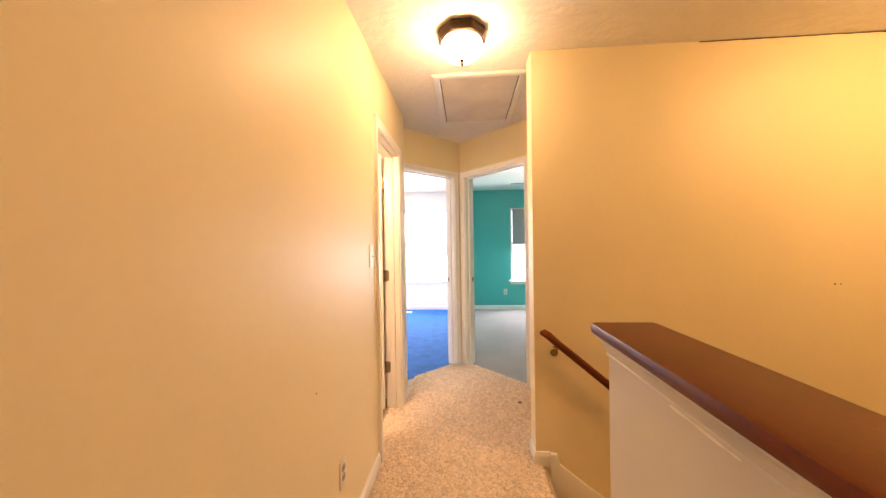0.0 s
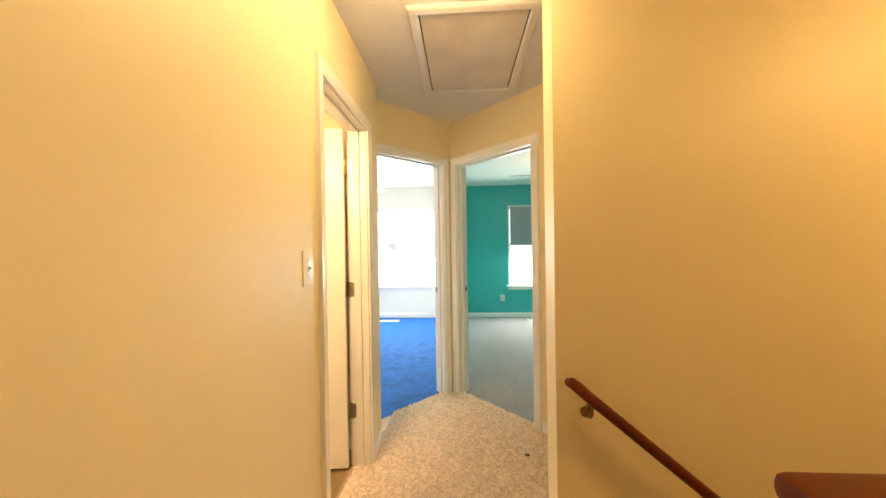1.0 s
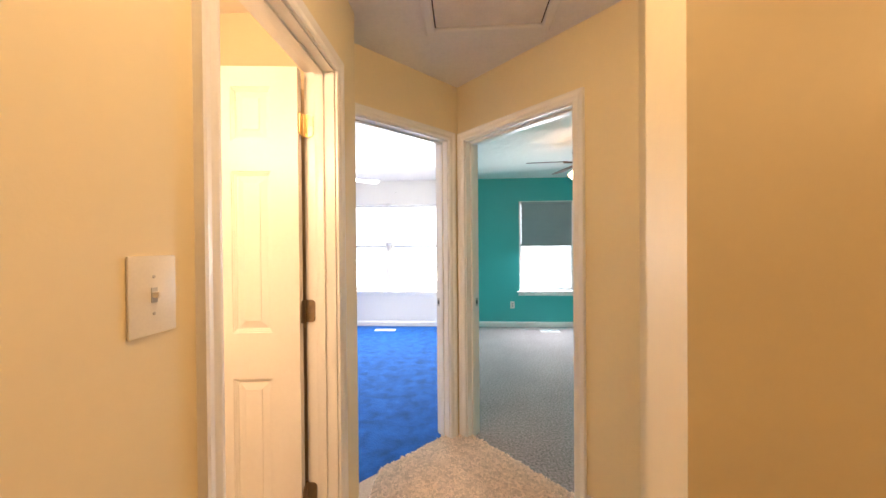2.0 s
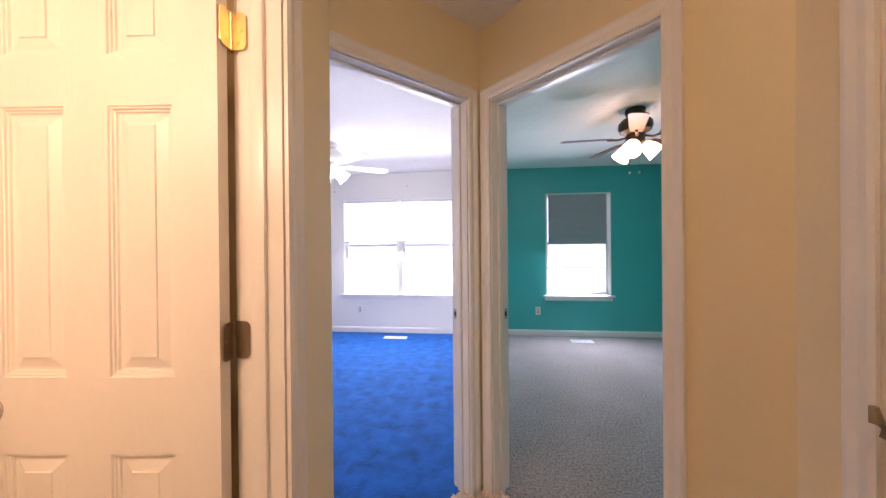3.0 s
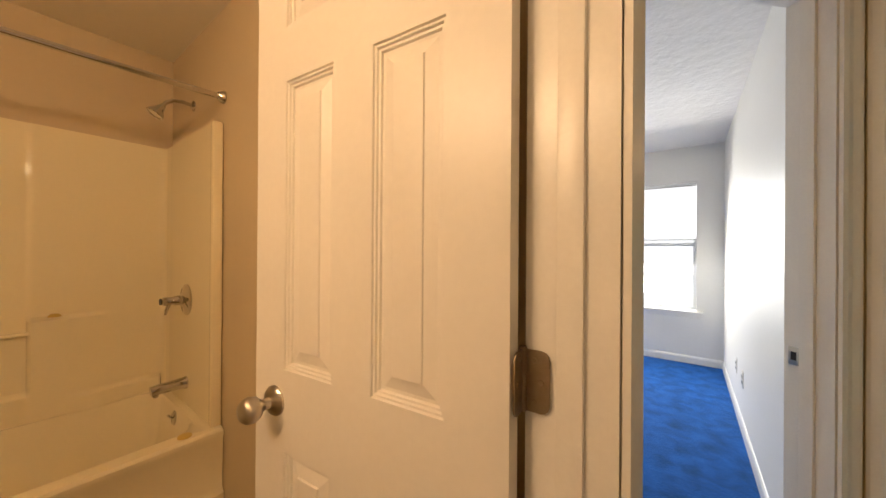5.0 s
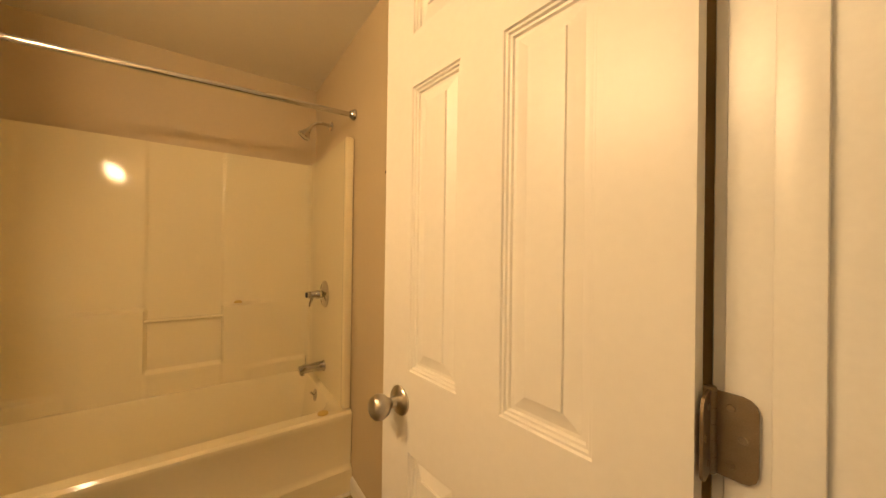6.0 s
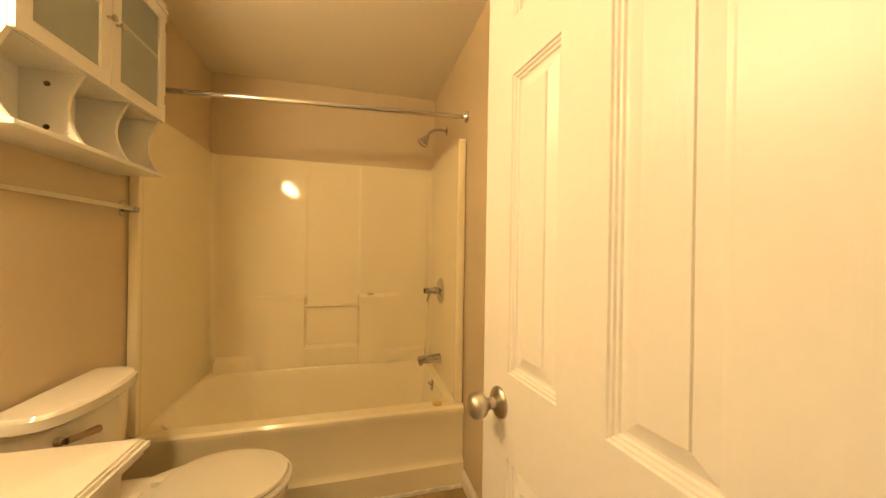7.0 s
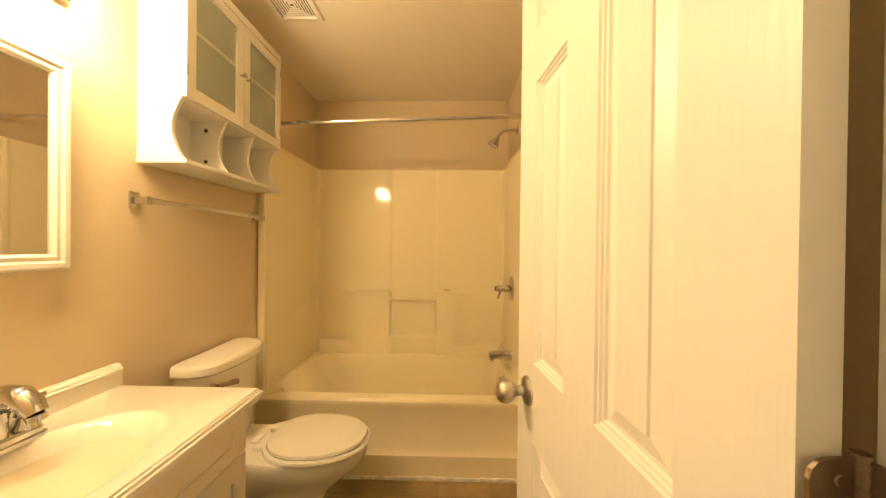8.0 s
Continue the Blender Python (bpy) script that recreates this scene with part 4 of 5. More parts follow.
# toilet, with its back to the mirror wall
toilet = thing("toilet", pose(-1.745, 2.350, 0), "off-white porcelain toilet with closed lid", "toilet")


def egg(cx, y0, y1, w, z, n=40):
    pts = []
    y1 += 0.022
    yc = y0 + (y1 - y0) * 0.42
    for k in range(n):
        a = 2 * math.pi * k / n
        sy = math.sin(a)
        yy = yc + (y1 - yc) * sy if sy > 0 else yc + (yc - y0) * sy
        xx = cx + w / 2 * math.copysign(abs(math.cos(a)) ** (0.92 if sy > 0 else 0.8), math.cos(a))
        pts.append((xx, yy, z))
    return pts


bm = bmesh.new()
rings = loft(bm, [egg(0, 0.10, 0.53, 0.25, 0.0), egg(0, 0.10, 0.52, 0.24, 0.025), egg(0, 0.12, 0.49, 0.20, 0.06), egg(0, 0.13, 0.49, 0.19, 0.14), egg(0, 0.14, 0.53, 0.235, 0.20), egg(0, 0.15, 0.60, 0.30, 0.26), egg(0, 0.16, 0.665, 0.35, 0.32), egg(0, 0.16, 0.680, 0.362, 0.352), egg(0, 0.16, 0.682, 0.364, 0.385), egg(0, 0.17, 0.676, 0.356, 0.392)])
bm.faces.new(rings[0][::-1]), bm.faces.new(rings[-1])
part("bowl", bm, M_PORC, toilet, smooth=True)
bm = bmesh.new()
rings = loft(bm, [round_rect(-0.115, 0.115, 0.02, 0.30, 0.03, 0.30), round_rect(-0.125, 0.125, 0.02, 0.30, 0.03, 0.385), round_rect(-0.12, 0.12, 0.025, 0.295, 0.028, 0.393)])
bm.faces.new(rings[0][::-1]), bm.faces.new(rings[-1])
part("deck", bm, M_PORC, toilet, smooth=True)
bm = bmesh.new()
rings = loft(bm, [egg(0, 0.275, 0.692, 0.364, 0.393), egg(0, 0.272, 0.696, 0.371, 0.400), egg(0, 0.274, 0.693, 0.366, 0.409)])
bm.faces.new(rings[0][::-1]), bm.faces.new(rings[-1])
seat = part("seat", bm, M_PORC, toilet, smooth=True)
bm = bmesh.new()
rings = loft(bm, [egg(0, 0.290, 0.676, 0.335, 0.410), egg(0, 0.286, 0.682, 0.344, 0.417), egg(0, 0.290, 0.678, 0.338, 0.427), egg(0, 0.315, 0.645, 0.29, 0.432)])
bm.faces.new(rings[0][::-1]), bm.faces.new(rings[-1])
part("lid", bm, M_PORC, toilet, smooth=True)
for dx in (-0.07, 0.07):
    bm = bmesh.new()
    box(bm, dx - 0.02, dx + 0.02, 0.245, 0.295, 0.393, 0.413)
    part("seat_hinge", bm, M_PORC, seat, bevel=0.005)
bm = bmesh.new()


def tank_loop(w, d, z, bow=0.042):
    pts = []
    for k in range(33):
        u = -1 + 2 * k / 32
        c = max(abs(u) - 0.72, 0) / 0.28
        pts.append((u * w / 2 + 0.016, d - 0.012 - bow * u * u - 0.05 * (1 - math.sqrt(max(1 - c * c, 0))), z))
    return pts + [(w / 2 + 0.016, 0.012, z), (-w / 2 + 0.016, 0.012, z)]


rings = loft(bm, [tank_loop(0.33, 0.155, 0.394), tank_loop(0.355, 0.165, 0.43), tank_loop(0.385, 0.175, 0.742)])
bm.faces.new(rings[0][::-1]), bm.faces.new(rings[-1])
part("tank", bm, M_PORC, toilet, smooth=True)
bm = bmesh.new()
rings = loft(bm, [tank_loop(0.405, 0.184, 0.744), tank_loop(0.418, 0.192, 0.752), tank_loop(0.418, 0.192, 0.780), tank_loop(0.405, 0.184, 0.790), tank_loop(0.36, 0.155, 0.794)])
bm.faces.new(rings[0][::-1]), bm.faces.new(rings[-1])
part("tank_lid", bm, M_PORC, toilet, smooth=True)
bm = bmesh.new()
lathe(bm, [(0.012, 0), (0.012, 0.012), (0.008, 0.016)], pose(0.175, 0.138, 0.70, -90), 16)
tube(bm, [(0.175, 0.160, 0.70), (0.145, 0.172, 0.698), (0.09, 0.181, 0.688)], [0.010, 0.009, 0.012], 12)
part("flush_lever", bm, M_HINGE, toilet, smooth=True)
bm = bmesh.new()
box(bm, -0.03, 0.035, 0.205, 0.235, 0.394, 0.3985)
part("worn_patch", bm, M_CAULK, toilet, "peeling residue behind the seat")

# vanity unit and top
vanity = thing("vanity_cabinet", pose(0, 0, 0), "cream bathroom vanity cabinet", "vanity")
VX0, VX1, VY = -1.315, -0.548, 2.785
bm = bmesh.new()
box(bm, VX0, VX1, 2.344, VY - 0.018, 0.09, 0.764)
box(bm, VX0 + 0.0, VX1, 2.344, VY - 0.07, -0.006, 0.089)
part("body", bm, M_VANITY, vanity, bevel=0.002)
for xa, xb, za, zb, nm in ((VX0 + 0.004, VX1 - 0.004, 0.625, 0.758, "drawer_front"), (VX0 + 0.004, (VX0 + VX1) / 2 - 0.002, 0.10, 0.618, "door"), ((VX0 + VX1) / 2 + 0.002, VX1 - 0.004, 0.10, 0.618, "door")):
    bm = bmesh.new()
    for c in ((xa, xa + 0.055, za, zb), (xb - 0.055, xb, za, zb), (xa + 0.055, xb - 0.055, za, za + 0.04 if nm != "door" else za + 0.06), (xa + 0.055, xb - 0.055, zb - (0.04 if nm != "door" else 0.06), zb)):
        box(bm, c[0], c[1], VY - 0.017, VY, c[2], c[3])
    box(bm, xa + 0.05, xb - 0.05, VY - 0.017, VY - 0.006, za + 0.03, zb - 0.03)
    part(nm, bm, M_VANITY, vanity)
bm = bmesh.new()
X0, X1, Y0, Y1, ZT = -1.335, -0.530, 2.346, 2.807, 0.803
SX, SY, RA, RB = -0.905, 2.602, 0.255, 0.162
N = 56


def edge_point(a):
    c, s_ = math.cos(a), math.sin(a)
    k = min((X1 - SX) / c if c > 1e-9 else ((X0 - SX) / c if c < -1e-9 else 9), (Y1 - SY) / s_ if s_ > 1e-9 else ((Y0 - SY) / s_ if s_ < -1e-9 else 9))
    return SX + k * c, SY + k * s_


angles = sorted([2 * math.pi * k / N for k in range(N)] + [math.atan2(y - SY, x - SX) % (2 * math.pi) for x in (X0, X1) for y in (Y0, Y1)])


def oval(f, z):
    return [(SX + RA * f * math.cos(a), SY + RB * f * math.sin(a), z) for a in angles]


outer = [(*edge_point(a), ZT) for a in angles]


def grown(d, z):
    """The slab's outline moved out by d at its free end and front."""
    return [(x - (d if abs(x - X0) < 1e-6 else 0), y + (d if abs(y - Y1) < 1e-6 else 0), z) for x, y, _ in outer]


rings = loft(bm, [grown(0.004, ZT - 0.040), grown(0.004, ZT - 0.027), grown(0.013, ZT - 0.026), grown(0.013, ZT - 0.014), grown(0.006, ZT - 0.0135), grown(0.006, ZT - 0.006), grown(0.001, ZT - 0.0055), grown(0.0, ZT - 0.001), grown(-0.003, ZT),
                  oval(1.10, ZT), oval(1.06, ZT + 0.003), oval(1.02, ZT), oval(0.97, ZT - 0.007), oval(0.90, ZT - 0.025), oval(0.80, ZT - 0.055), oval(0.67, ZT - 0.088), oval(0.52, ZT - 0.112), oval(0.34, ZT - 0.125), oval(0.14, ZT - 0.13)])
bm.faces.new(rings[-1]), bm.faces.new(rings[0][::-1])
basin_top = part("basin_top", bm, M_MARBLE, vanity, "glossy cream marble top with moulded basin", smooth=True)
basin_top.data.set_sharp_from_angle(angle=radians(38))
bm = bmesh.new()
SP = X0 - 0.004
prof = [(2.3435, 0.0005), (2.366, 0.0005), (2.366, 0.046), (2.3695, 0.048), (2.3695, 0.0535), (2.363, 0.0555), (2.363, 0.060), (2.357, 0.068), (2.3435, 0.069)]
ends = [[bm.verts.new((x, y, ZT + z)) for y, z in prof] for x in (SP, X1)]
bm.faces.new(ends[0]), bm.faces.new(ends[1][::-1])
for k in range(len(prof)):
    n = (k + 1) % len(prof)
    bm.faces.new((ends[0][n], ends[0][k], ends[1][k], ends[1][n]))
part("backsplash", bm, M_MARBLE, vanity)
bm = bmesh.new()
lathe(bm, [(0.024, 0), (0.022, 0.003), (0.014, 0.002), (0, 0.001)], pose(SX, SY, ZT - 0.1295), 20)
part("drain_ring", bm, M_CHROME, basin_top, smooth=True)

faucet = thing("basin_faucet", pose(-0.990, 2.436, ZT + 0.001), "chrome two-handle basin faucet", "faucet")
bm = bmesh.new()
rings = loft(bm, [round_rect(-0.082, 0.082, -0.030, 0.030, 0.016, 0.0), round_rect(-0.082, 0.082, -0.030, 0.030, 0.016, 0.009), round_rect(-0.077, 0.077, -0.026, 0.026, 0.014, 0.012), round_rect(-0.077, 0.077, -0.026, 0.026, 0.014, 0.022), round_rect(-0.071, 0.071, -0.021, 0.021, 0.012, 0.027)])
bm.faces.new(rings[-1]), bm.faces.new(rings[0][::-1])
part("base_plate", bm, M_CHROME, faucet, smooth=True)
bm = bmesh.new()
tube(bm, [(0, -0.004, 0.024), (0, -0.003, 0.065), (0, 0.008, 0.100), (0, 0.032, 0.120), (0, 0.060, 0.120), (0, 0.086, 0.104), (0, 0.098, 0.086)], [0.024, 0.024, 0.026, 0.027, 0.026, 0.022, 0.019], 22)
spout_part = part("spout", bm, M_CHROME, faucet, smooth=True)
bm = bmesh.new()
lathe(bm, [(0.0165, 0.0), (0.0165, 0.012), (0.013, 0.014)], pose(0, 0.0995, 0.072, 14), 18)
part("aerator", bm, M_CHROME, spout_part, smooth=True)
for sx in (-1, 1):
    bm = bmesh.new()
    lathe(bm, [(0.026, 0.024), (0.025, 0.030), (0.019, 0.040), (0.018, 0.052), (0.022, 0.058), (0.020, 0.068), (0.010, 0.075), (0, 0.076)], pose(sx * 0.054, 0, 0), 22)
    handle = part("handle", bm, M_CHROME, faucet, smooth=True)
    bm = bmesh.new()
    tube(bm, [(sx * 0.054, 0, 0.064), (sx * 0.078, -0.012, 0.071), (sx * 0.100, -0.022, 0.076), (sx * 0.112, -0.028, 0.078)], [0.008, 0.0065, 0.009, 0.006], 12)
    part("lever", bm, M_CHROME, handle, smooth=True)

# framed mirror
mirror = thing("wall_mirror", pose(-0.902, 2.344, 1.466, 0, 0, 180), "mirror in a white moulded frame over the vanity", "mirror")
bm = bmesh.new()
w, h = 0.297, 0.282
sweep(bm, [(-w, 0, -h), (w, 0, -h), (w, 0, h), (-w, 0, h), (-w, 0, -h)], [(0, 0), (0, 0.014), (-0.006, 0.022), (-0.018, 0.022), (-0.024, 0.016), (-0.034, 0.018), (-0.042, 0.010), (-0.042, 0)], (0, -1, 0))
part("frame", bm, M_CAB, mirror)
bm = bmesh.new()
box(bm, -w + 0.038, w - 0.038, -0.006, -0.001, -h + 0.038, h - 0.038)
part("glass", bm, M_MIRROR, mirror, "silvered mirror glass")

# vanity light bar
light_bar = thing("vanity_light", pose(-0.93, 2.344, 1.965), "bathroom light bar with glowing globe bulbs", "wall lamp")
bm = bmesh.new()
box(bm, -0.26, 0.26, 0.0, 0.028, -0.055, 0.055)
part("back_plate", bm, M_CHROME, light_bar, bevel=0.006)
for dx in (-0.18, 0.0, 0.18):
    bm = bmesh.new()
    lathe(bm, [(0.024, 0.026), (0.024, 0.09), (0.020, 0.092)], pose(dx, 0, 0, -90), 18)
    sock = part("bulb_socket", bm, M_CHROME, light_bar, smooth=True)
    bm = bmesh.new()
    lathe(bm, [(0.016, 0.088), (0.030, 0.102), (0.044, 0.125), (0.047, 0.14), (0.042, 0.162), (0.026, 0.180), (0, 0.186)], pose(dx, 0, 0, -90), 22)
    part("bulb", bm, M_GLOW_BATH, sock, "glowing globe bulb", smooth=True)

# wall cabinet over the toilet
cab = thing("wall_cabinet", pose(0, 0, 0), "white wall cabinet with frosted glass doors and open cubbies", "cabinet")
CX0, CX1, CY0, CY1, CB, CM, CT = -2.020, -1.405, 2.344, 2.515, 1.532, 1.757, 2.207
t = 0.014


def side_profile():
    pts = [(CY0, CT), (CY1 - 0.016, CT), (CY1 - 0.016, CM)]
    for k in range(1, 10):
        a = math.pi * k / 10
        pts.append((CY1 - 0.016 - 0.036 * math.sin(a), CM - (CM - CB - 0.016) * k / 10))
    return pts + [(CY1 - 0.010, CB + 0.014), (CY0, CB + 0.014)]


def profile_board(x, thick, top):
    bm = bmesh.new()
    pts = [(y, min(z, top)) for y, z in side_profile()]
    a, b = [bm.verts.new((x, y, z)) for y, z in pts], [bm.verts.new((x + thick, y, z)) for y, z in pts]
    bm.faces.new(a), bm.faces.new(b[::-1])
    for i in range(len(pts)):
        j = (i + 1) % len(pts)
        bm.faces.new((a[i], a[j], b[j], b[i]))
    bmesh.ops.remove_doubles(bm, verts=bm.verts[:], dist=1e-5)
    return bm


part("side_board", profile_board(CX1 - t, t, CT), M_CAB, cab)
part("side_board", profile_board(CX0, t, CT), M_CAB, cab)
for k in (1, 2):
    part("cubby_divider", profile_board(CX0 + (CX1 - CX0) * (0.318 * k - 0.006) - 0.006, 0.012, CM - 0.001), M_CAB, cab)
for nm, z0, z1, d in (("bottom_board", CB, CB + 0.0135, 0.004), ("middle_board", CM, CM + 0.014, -0.018), ("top_board", CT + 0.0005, CT + 0.014, 0.004), ("inner_shelf", 2.005, 2.017, -0.075)):
    bm = bmesh.new()
    e = 0.004 if nm in ("bottom_board", "top_board") else -t - 0.0005
    box(bm, CX0 - e, CX1 + e, CY0, CY1 + d, z0, z1)
    part(nm, bm, M_CAB, cab, bevel=0.002)
bm = bmesh.new()
box(bm, CX0 + t + 0.0005, CX1 - t - 0.0005, CY0, CY0 + 0.006, CB + 0.0145, CT - 0.001)
part("back_board", bm, M_CAB, cab)
bm = bmesh.new()
sweep(bm, [(CX1, CY0, CT + 0.0145), (CX1, CY1 - 0.002, CT + 0.0145), (CX0, CY1 - 0.002, CT + 0.0145), (CX0, CY0, CT + 0.0145)], [(0, 0), (-0.010, 0.004), (-0.016, 0.014), (-0.022, 0.016), (-0.022, 0.024), (0.0, 0.024)], (0, 0, 1))
part("crown", bm, M_CAB, cab)
mid = (CX0 + CX1) / 2
for xa, xb, kx in ((CX0 + 0.001, mid - 0.0015, mid - 0.020), (mid + 0.0015, CX1 - 0.001, mid + 0.020)):
    bm = bmesh.new()
    za, zb, f = CM + 0.002, CT - 0.002, 0.042
    ya, yb = CY1 - 0.0155, CY1
    box(bm, xa, xa + f, ya, yb, za, zb)
    box(bm, xb - f, xb, ya, yb, za, zb)
    box(bm, xa + f, xb - f, ya, yb, za, za + f)
    box(bm, xa + f, xb - f, ya, yb, zb - f, zb)
    dr = part("door", bm, M_CAB, cab)
    bm = bmesh.new()
    box(bm, xa + f - 0.003, xb - f + 0.003, ya + 0.004, ya + 0.008, za + f - 0.003, zb - f + 0.003)
    part("frosted_pane", bm, M_FROST, dr, "grey-green frosted glass")
    bm = bmesh.new()
    box(bm, xa + f, xb - f, ya + 0.0085, ya + 0.0095, 1.998, 2.012)
    part("shelf_line", bm, M_FROSTLINE, dr)
    bm = bmesh.new()
    lathe(bm, [(0.005, 0), (0.004, 0.010), (0.010, 0.018), (0.011, 0.023), (0, 0.025)], pose(kx, yb, 1.975, -90), 16)
    part("knob", bm, M_NICKEL, dr, smooth=True)
    hx = CX0 + 0.004 if xa < mid - 0.1 else CX1 - 0.004
    for hz in (1.85, 2.15):
        bm = bmesh.new()
        box(bm, hx - 0.004, hx + 0.004, yb - 0.001, yb + 0.002, hz - 0.018, hz + 0.018)
        part("hinge", bm, M_NICKEL, dr)
for zz in (1.592, 1.718):
    bm = bmesh.new()
    lathe(bm, [(0.008, 0), (0.007, 0.002), (0, 0.003)], pose(CX0 + (CX1 - CX0) * 0.63 + 0.0062, 2.415, zz, 0, 90), 12)
    part("screw", bm, M_DARK, cab)

towel = thing("towel_bar", pose(0, 0, 0), "chrome towel bar under the wall cabinet", "towel bar")
for x in (-1.394, -2.07):
    bm = bmesh.new()
    box(bm, x - 0.018, x + 0.018, 2.3435, 2.351, 1.372, 1.432)
    box(bm, x - 0.011, x + 0.011, 2.351, 2.402, 1.389, 1.414)
    part("post", bm, M_CHROME, towel, bevel=0.004)
bm = bmesh.new()
box(bm, -2.065, -1.399, 2.386, 2.396, 1.394, 1.412)
part("bar", bm, M_CHROME, towel, bevel=0.002)

vent = thing("ceiling_vent", pose(-1.86, 2.650, 2.405), "square white exhaust vent in the bathroom ceiling", "ceiling vent")
bm = bmesh.new()
h = 0.112
sweep(bm, [(-h, -h, 0), (h, -h, 0), (h, h, 0), (-h, h, 0), (-h, -h, 0)], [(0, 0), (0, 0.006), (0.006, 0.012), (0.026, 0.014), (0.028, 0)], (0, 0, -1))
part("frame", bm, M_PLASTIC, vent)
bm = bmesh.new()
box(bm, -h + 0.031, h - 0.031, -h + 0.031, h - 0.031, -0.002, -0.0005)
part("backing", bm, M_BLACK, vent)
for k in range(6):
    r = h - 0.034 - k * 0.0125
    bm = bmesh.new()
    sweep(bm, [(-r, -r, 0), (r, -r, 0), (r, r, 0), (-r, r, 0), (-r, -r, 0)], [(0, 0.006), (0, 0.0095), (0.0065, 0.0095), (0.0065, 0.006)], (0, 0, -1))
    part("louver", bm, M_PLASTIC, vent)

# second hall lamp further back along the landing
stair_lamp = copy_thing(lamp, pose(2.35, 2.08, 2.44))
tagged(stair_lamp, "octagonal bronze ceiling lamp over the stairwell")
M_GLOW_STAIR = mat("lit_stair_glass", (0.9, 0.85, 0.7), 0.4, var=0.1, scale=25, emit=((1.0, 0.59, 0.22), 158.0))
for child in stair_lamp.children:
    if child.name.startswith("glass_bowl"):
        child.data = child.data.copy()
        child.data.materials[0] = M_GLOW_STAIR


# ---- carpet pile: yarn ends in the hall ----
def pile(name, count, inside, box_xy, length, width, material, label, height=0.016, seed=3):
    """Short yarn ends lying at random over a floor."""
    r = np.random.default_rng(seed)
    x0, x1, y0, y1 = box_xy
    p = np.stack([r.uniform(x0, x1, count * 2), r.uniform(y0, y1, count * 2)], 1)
    p = p[inside(p[:, 0], p[:, 1])][:count]
    n = len(p)
    a = r.uniform(0, 2 * math.pi, n)
    d = np.stack([np.cos(a), np.sin(a)], 1)
    q = np.stack([-d[:, 1], d[:, 0]], 1)
    ln, wd, hh = r.uniform(0.6, 1.3, n) * length, r.uniform(0.7, 1.3, n) * width, r.uniform(0.4, 1.3, n) * height
    v = np.zeros((n, 6, 3))
    v[:, 0, :2] = p - d * ln[:, None] / 2
    v[:, 1, :2] = p - q * wd[:, None]
    v[:, 2, :2] = p + q * wd[:, None]
    v[:, 3, :2] = p + d * ln[:, None] / 2
    v[:, 4, :2] = p - d * ln[:, None] * 0.18
    v[:, 5, :2] = p + d * ln[:, None] * 0.25
    v[:, 4, 2], v[:, 5, 2] = hh, hh * 0.8
    v[:, 3, 2] = hh * 0.35
    v[:, (0, 1, 2), 2] = -0.002
    f = np.array([(0, 1, 4), (0, 4, 2), (1, 5, 4), (2, 4, 5), (1, 3, 5), (2, 5, 3)])
    faces = (f[None] + 6 * np.arange(n)[:, None, None]).reshape(-1, 3)
    me = bpy.data.meshes.new(name)
    me.from_pydata(v.reshape(-1, 3).tolist(), [], faces.tolist())
    me.materials.append(material)
    me.polygons.foreach_set("use_smooth", [True] * len(me.polygons))
    return tagged(new(name, me), label, "carpet", kind="stuff")


def yarn(name, col, spread):
    m = bpy.data.materials.new(name)
    m.use_nodes = True
    nt = m.node_tree
    b = nt.nodes["Principled BSDF"]
    b.inputs["Roughness"].default_value, b.inputs["Specular IOR Level"].default_value = 0.95, 0.1
    geo = nt.nodes.new("ShaderNodeNewGeometry")
    rg = nt.nodes.new("ShaderNodeMapRange")
    rg.inputs["To Min"].default_value, rg.inputs["To Max"].default_value = 1 - spread, 1 + spread
    nt.links.new(geo.outputs["Random Per Island"], rg.inputs["Value"])
    sc = nt.nodes.new("ShaderNodeVectorMath")
    sc.operation = "SCALE"
    sc.inputs[0].default_value = col
    nt.links.new(rg.outputs[0], sc.inputs["Scale"])
    nt.links.new(sc.outputs[0], b.inputs["Base Color"])
    return m


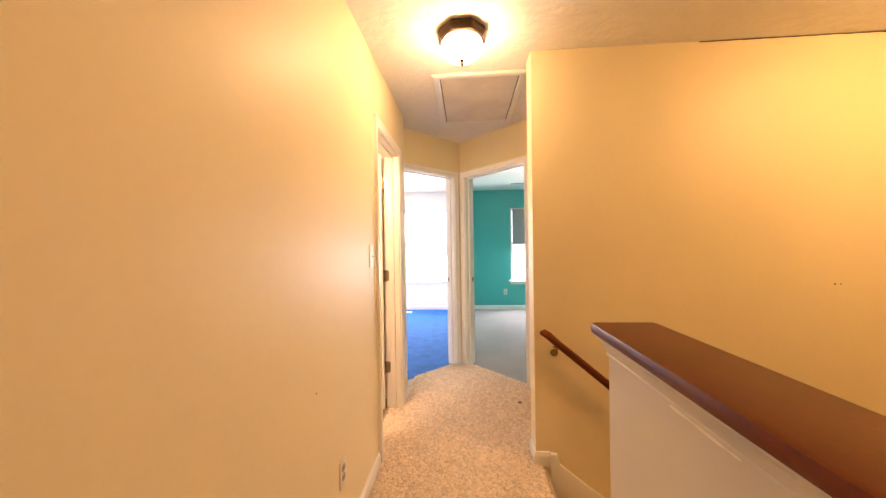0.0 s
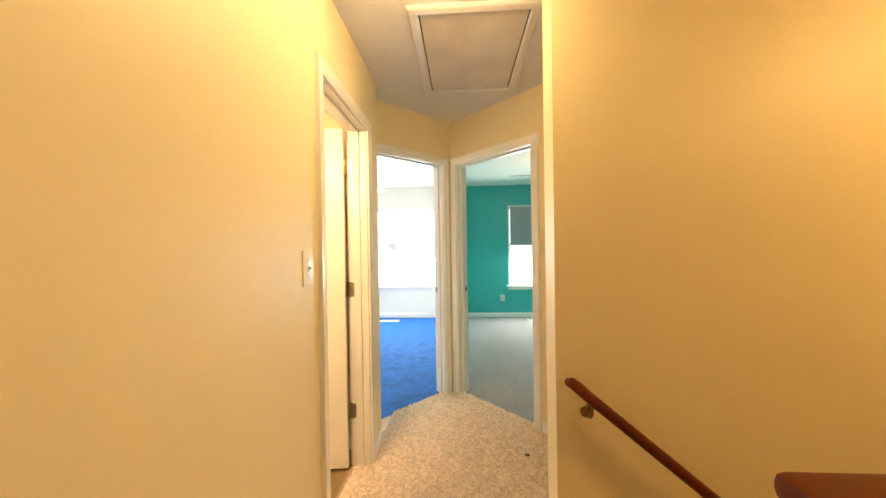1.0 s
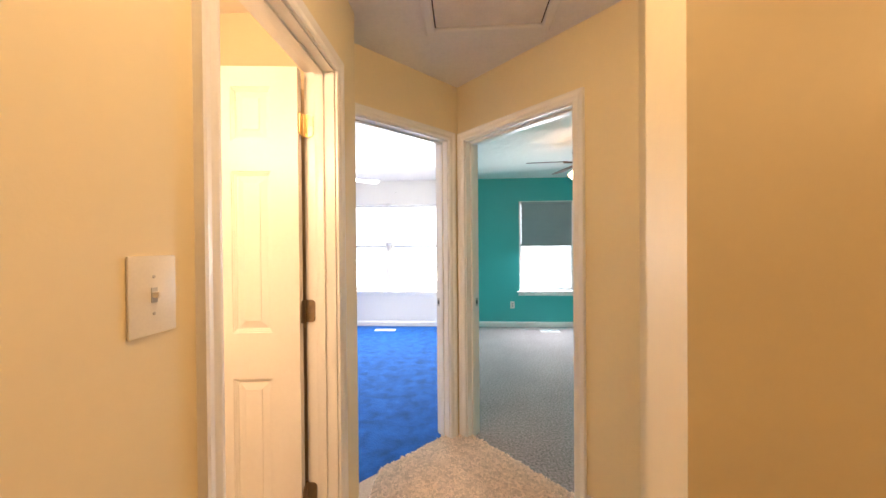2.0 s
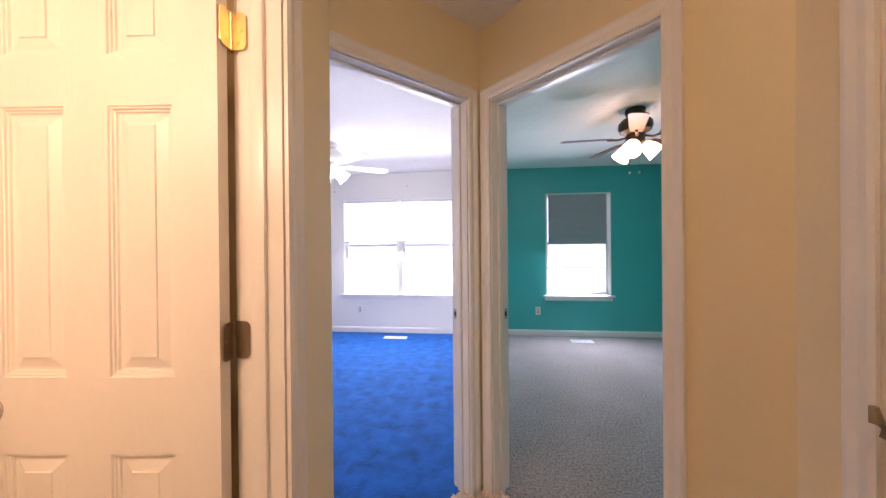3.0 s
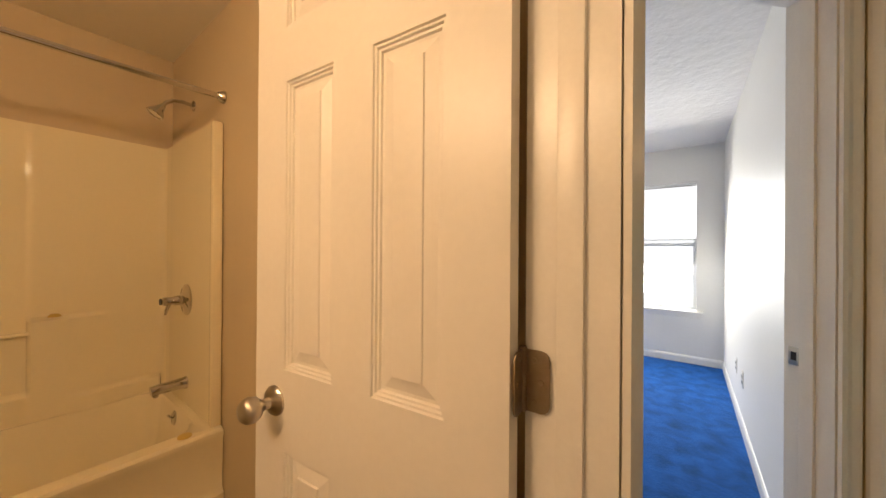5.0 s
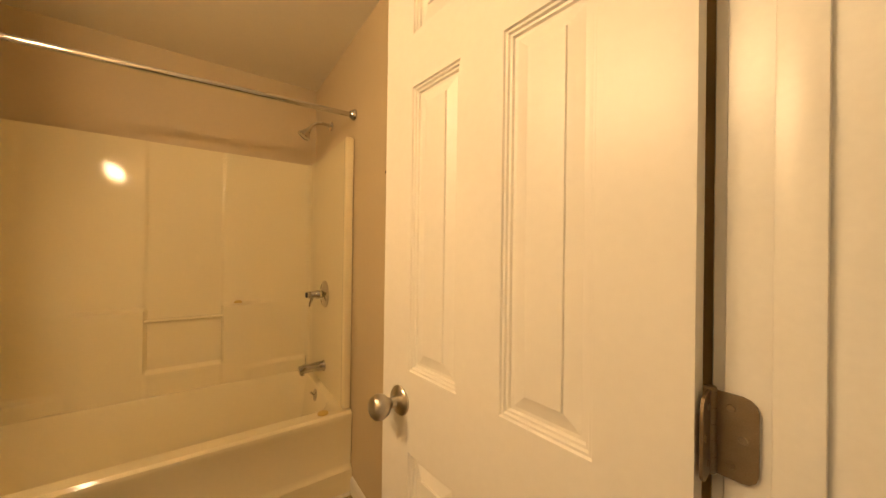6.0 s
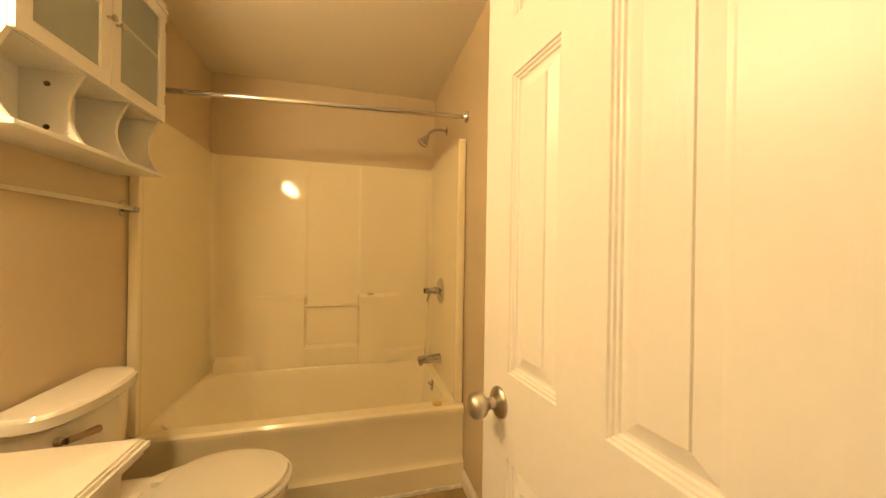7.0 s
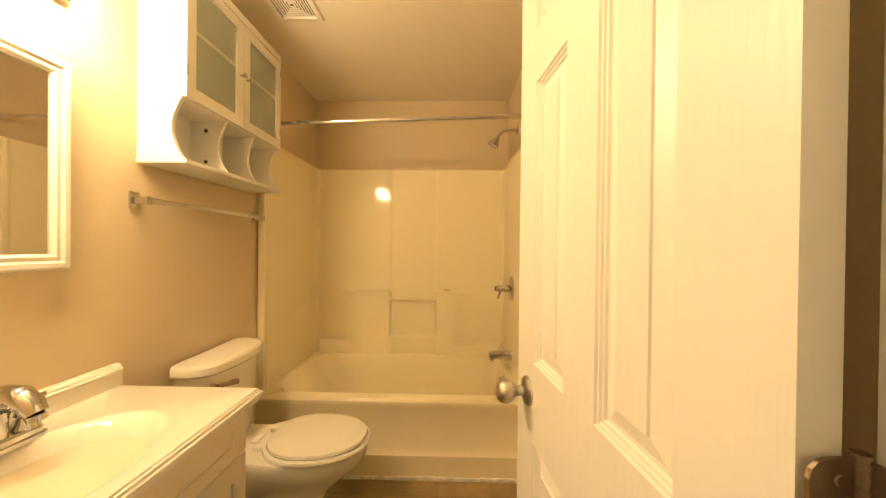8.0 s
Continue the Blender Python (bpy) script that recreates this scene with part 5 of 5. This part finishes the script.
M_YARN = yarn("beige_yarn", (0.86, 0.72, 0.60), 0.22)
hall_area = lambda x, y: (y - x < 4.722) & (x + y < 4.852) & ((y < 3.05) | (x < 0.868) & ((y > 3.2) | (x < 0.5))) & (x < np.where(y < 3.2, 0.545, 2)) & (x > np.where((y > 3.08) & (y < 3.68), -0.50, -0.40))
pile("carpet_pile", 52000, hall_area, (-0.50, 0.868, 1.7, 4.80), 0.045, 0.0042, M_YARN, "loose beige shag carpet yarn on the hall floor")
bm = bmesh.new()
lathe(bm, [(0.0, 0.009), (0.010, 0.008), (0.014, 0.004), (0.012, 0.0)], pose(0.545, 3.80, 0.013) @ Matrix.Diagonal((1.2, 0.7, 1, 1)), 9)
tagged(part("debris_scrap", bm, M_BRONZE), "small dark scrap lying on the beige carpet", "debris")


# ---- small wear ----
def nail_hole(m, r, label):
    bm = bmesh.new()
    lathe(bm, [(r, 0.0), (r * 0.7, 0.0012), (0, 0.0014)], m @ pose(0, 0, 0, 90), 10)
    tagged(part("nail_hole", bm, M_BRONZE), label, "nail hole", "nail holes")


nail_hole(pose(-0.41, 2.215, 0.785, 0, 0, 90), 0.003, "small dark dent in the cream hall wall")
nail_hole(pose(2.16, 3.054, 1.06), 0.005, "small nail hole in the stair wall")
nail_hole(pose(2.19, 3.054, 1.06), 0.004, "small nail hole in the stair wall")
nail_hole(pose(-1.72, 3.858, 1.60), 0.006, "old screw hole in the tan bathroom wall")
nail_hole(pose(-1.02, 7.858, 2.24), 0.006, "small nail hole over the double window")
bm = bmesh.new()
prev = None
x = 1.46
rng = random.Random(9)
while x < 3.68:
    w = 0.002 + 0.0025 * rng.random()
    row = [bm.verts.new((x, 3.0535, 2.437 - w - 0.002 * rng.random())), bm.verts.new((x, 3.0525, 2.4385))]
    if prev:
        bm.faces.new((prev[0], row[0], row[1], prev[1]))
    prev = row
    x += rng.uniform(0.02, 0.07)
structure(part("trim_ceiling_crack", bm, M_DARK), "dark crack where wall meets ceiling", "crack")

# split along the bead of the cap moulding
bm = bmesh.new()
prev, y, rng = None, 1.62, random.Random(4)
while y < 1.80:
    w = 0.001 + 0.003 * rng.random()
    row = [bm.verts.new((0.5438, y, 0.9655 - w)), bm.verts.new((0.5438, y, 0.9665 + 0.4 * w))]
    if prev:
        bm.faces.new((prev[0], row[0], row[1], prev[1]))
    prev = row
    y += rng.uniform(0.012, 0.03)
structure(part("trim_moulding_crack", bm, M_PANEL), "split paint along the cap moulding", "crack")
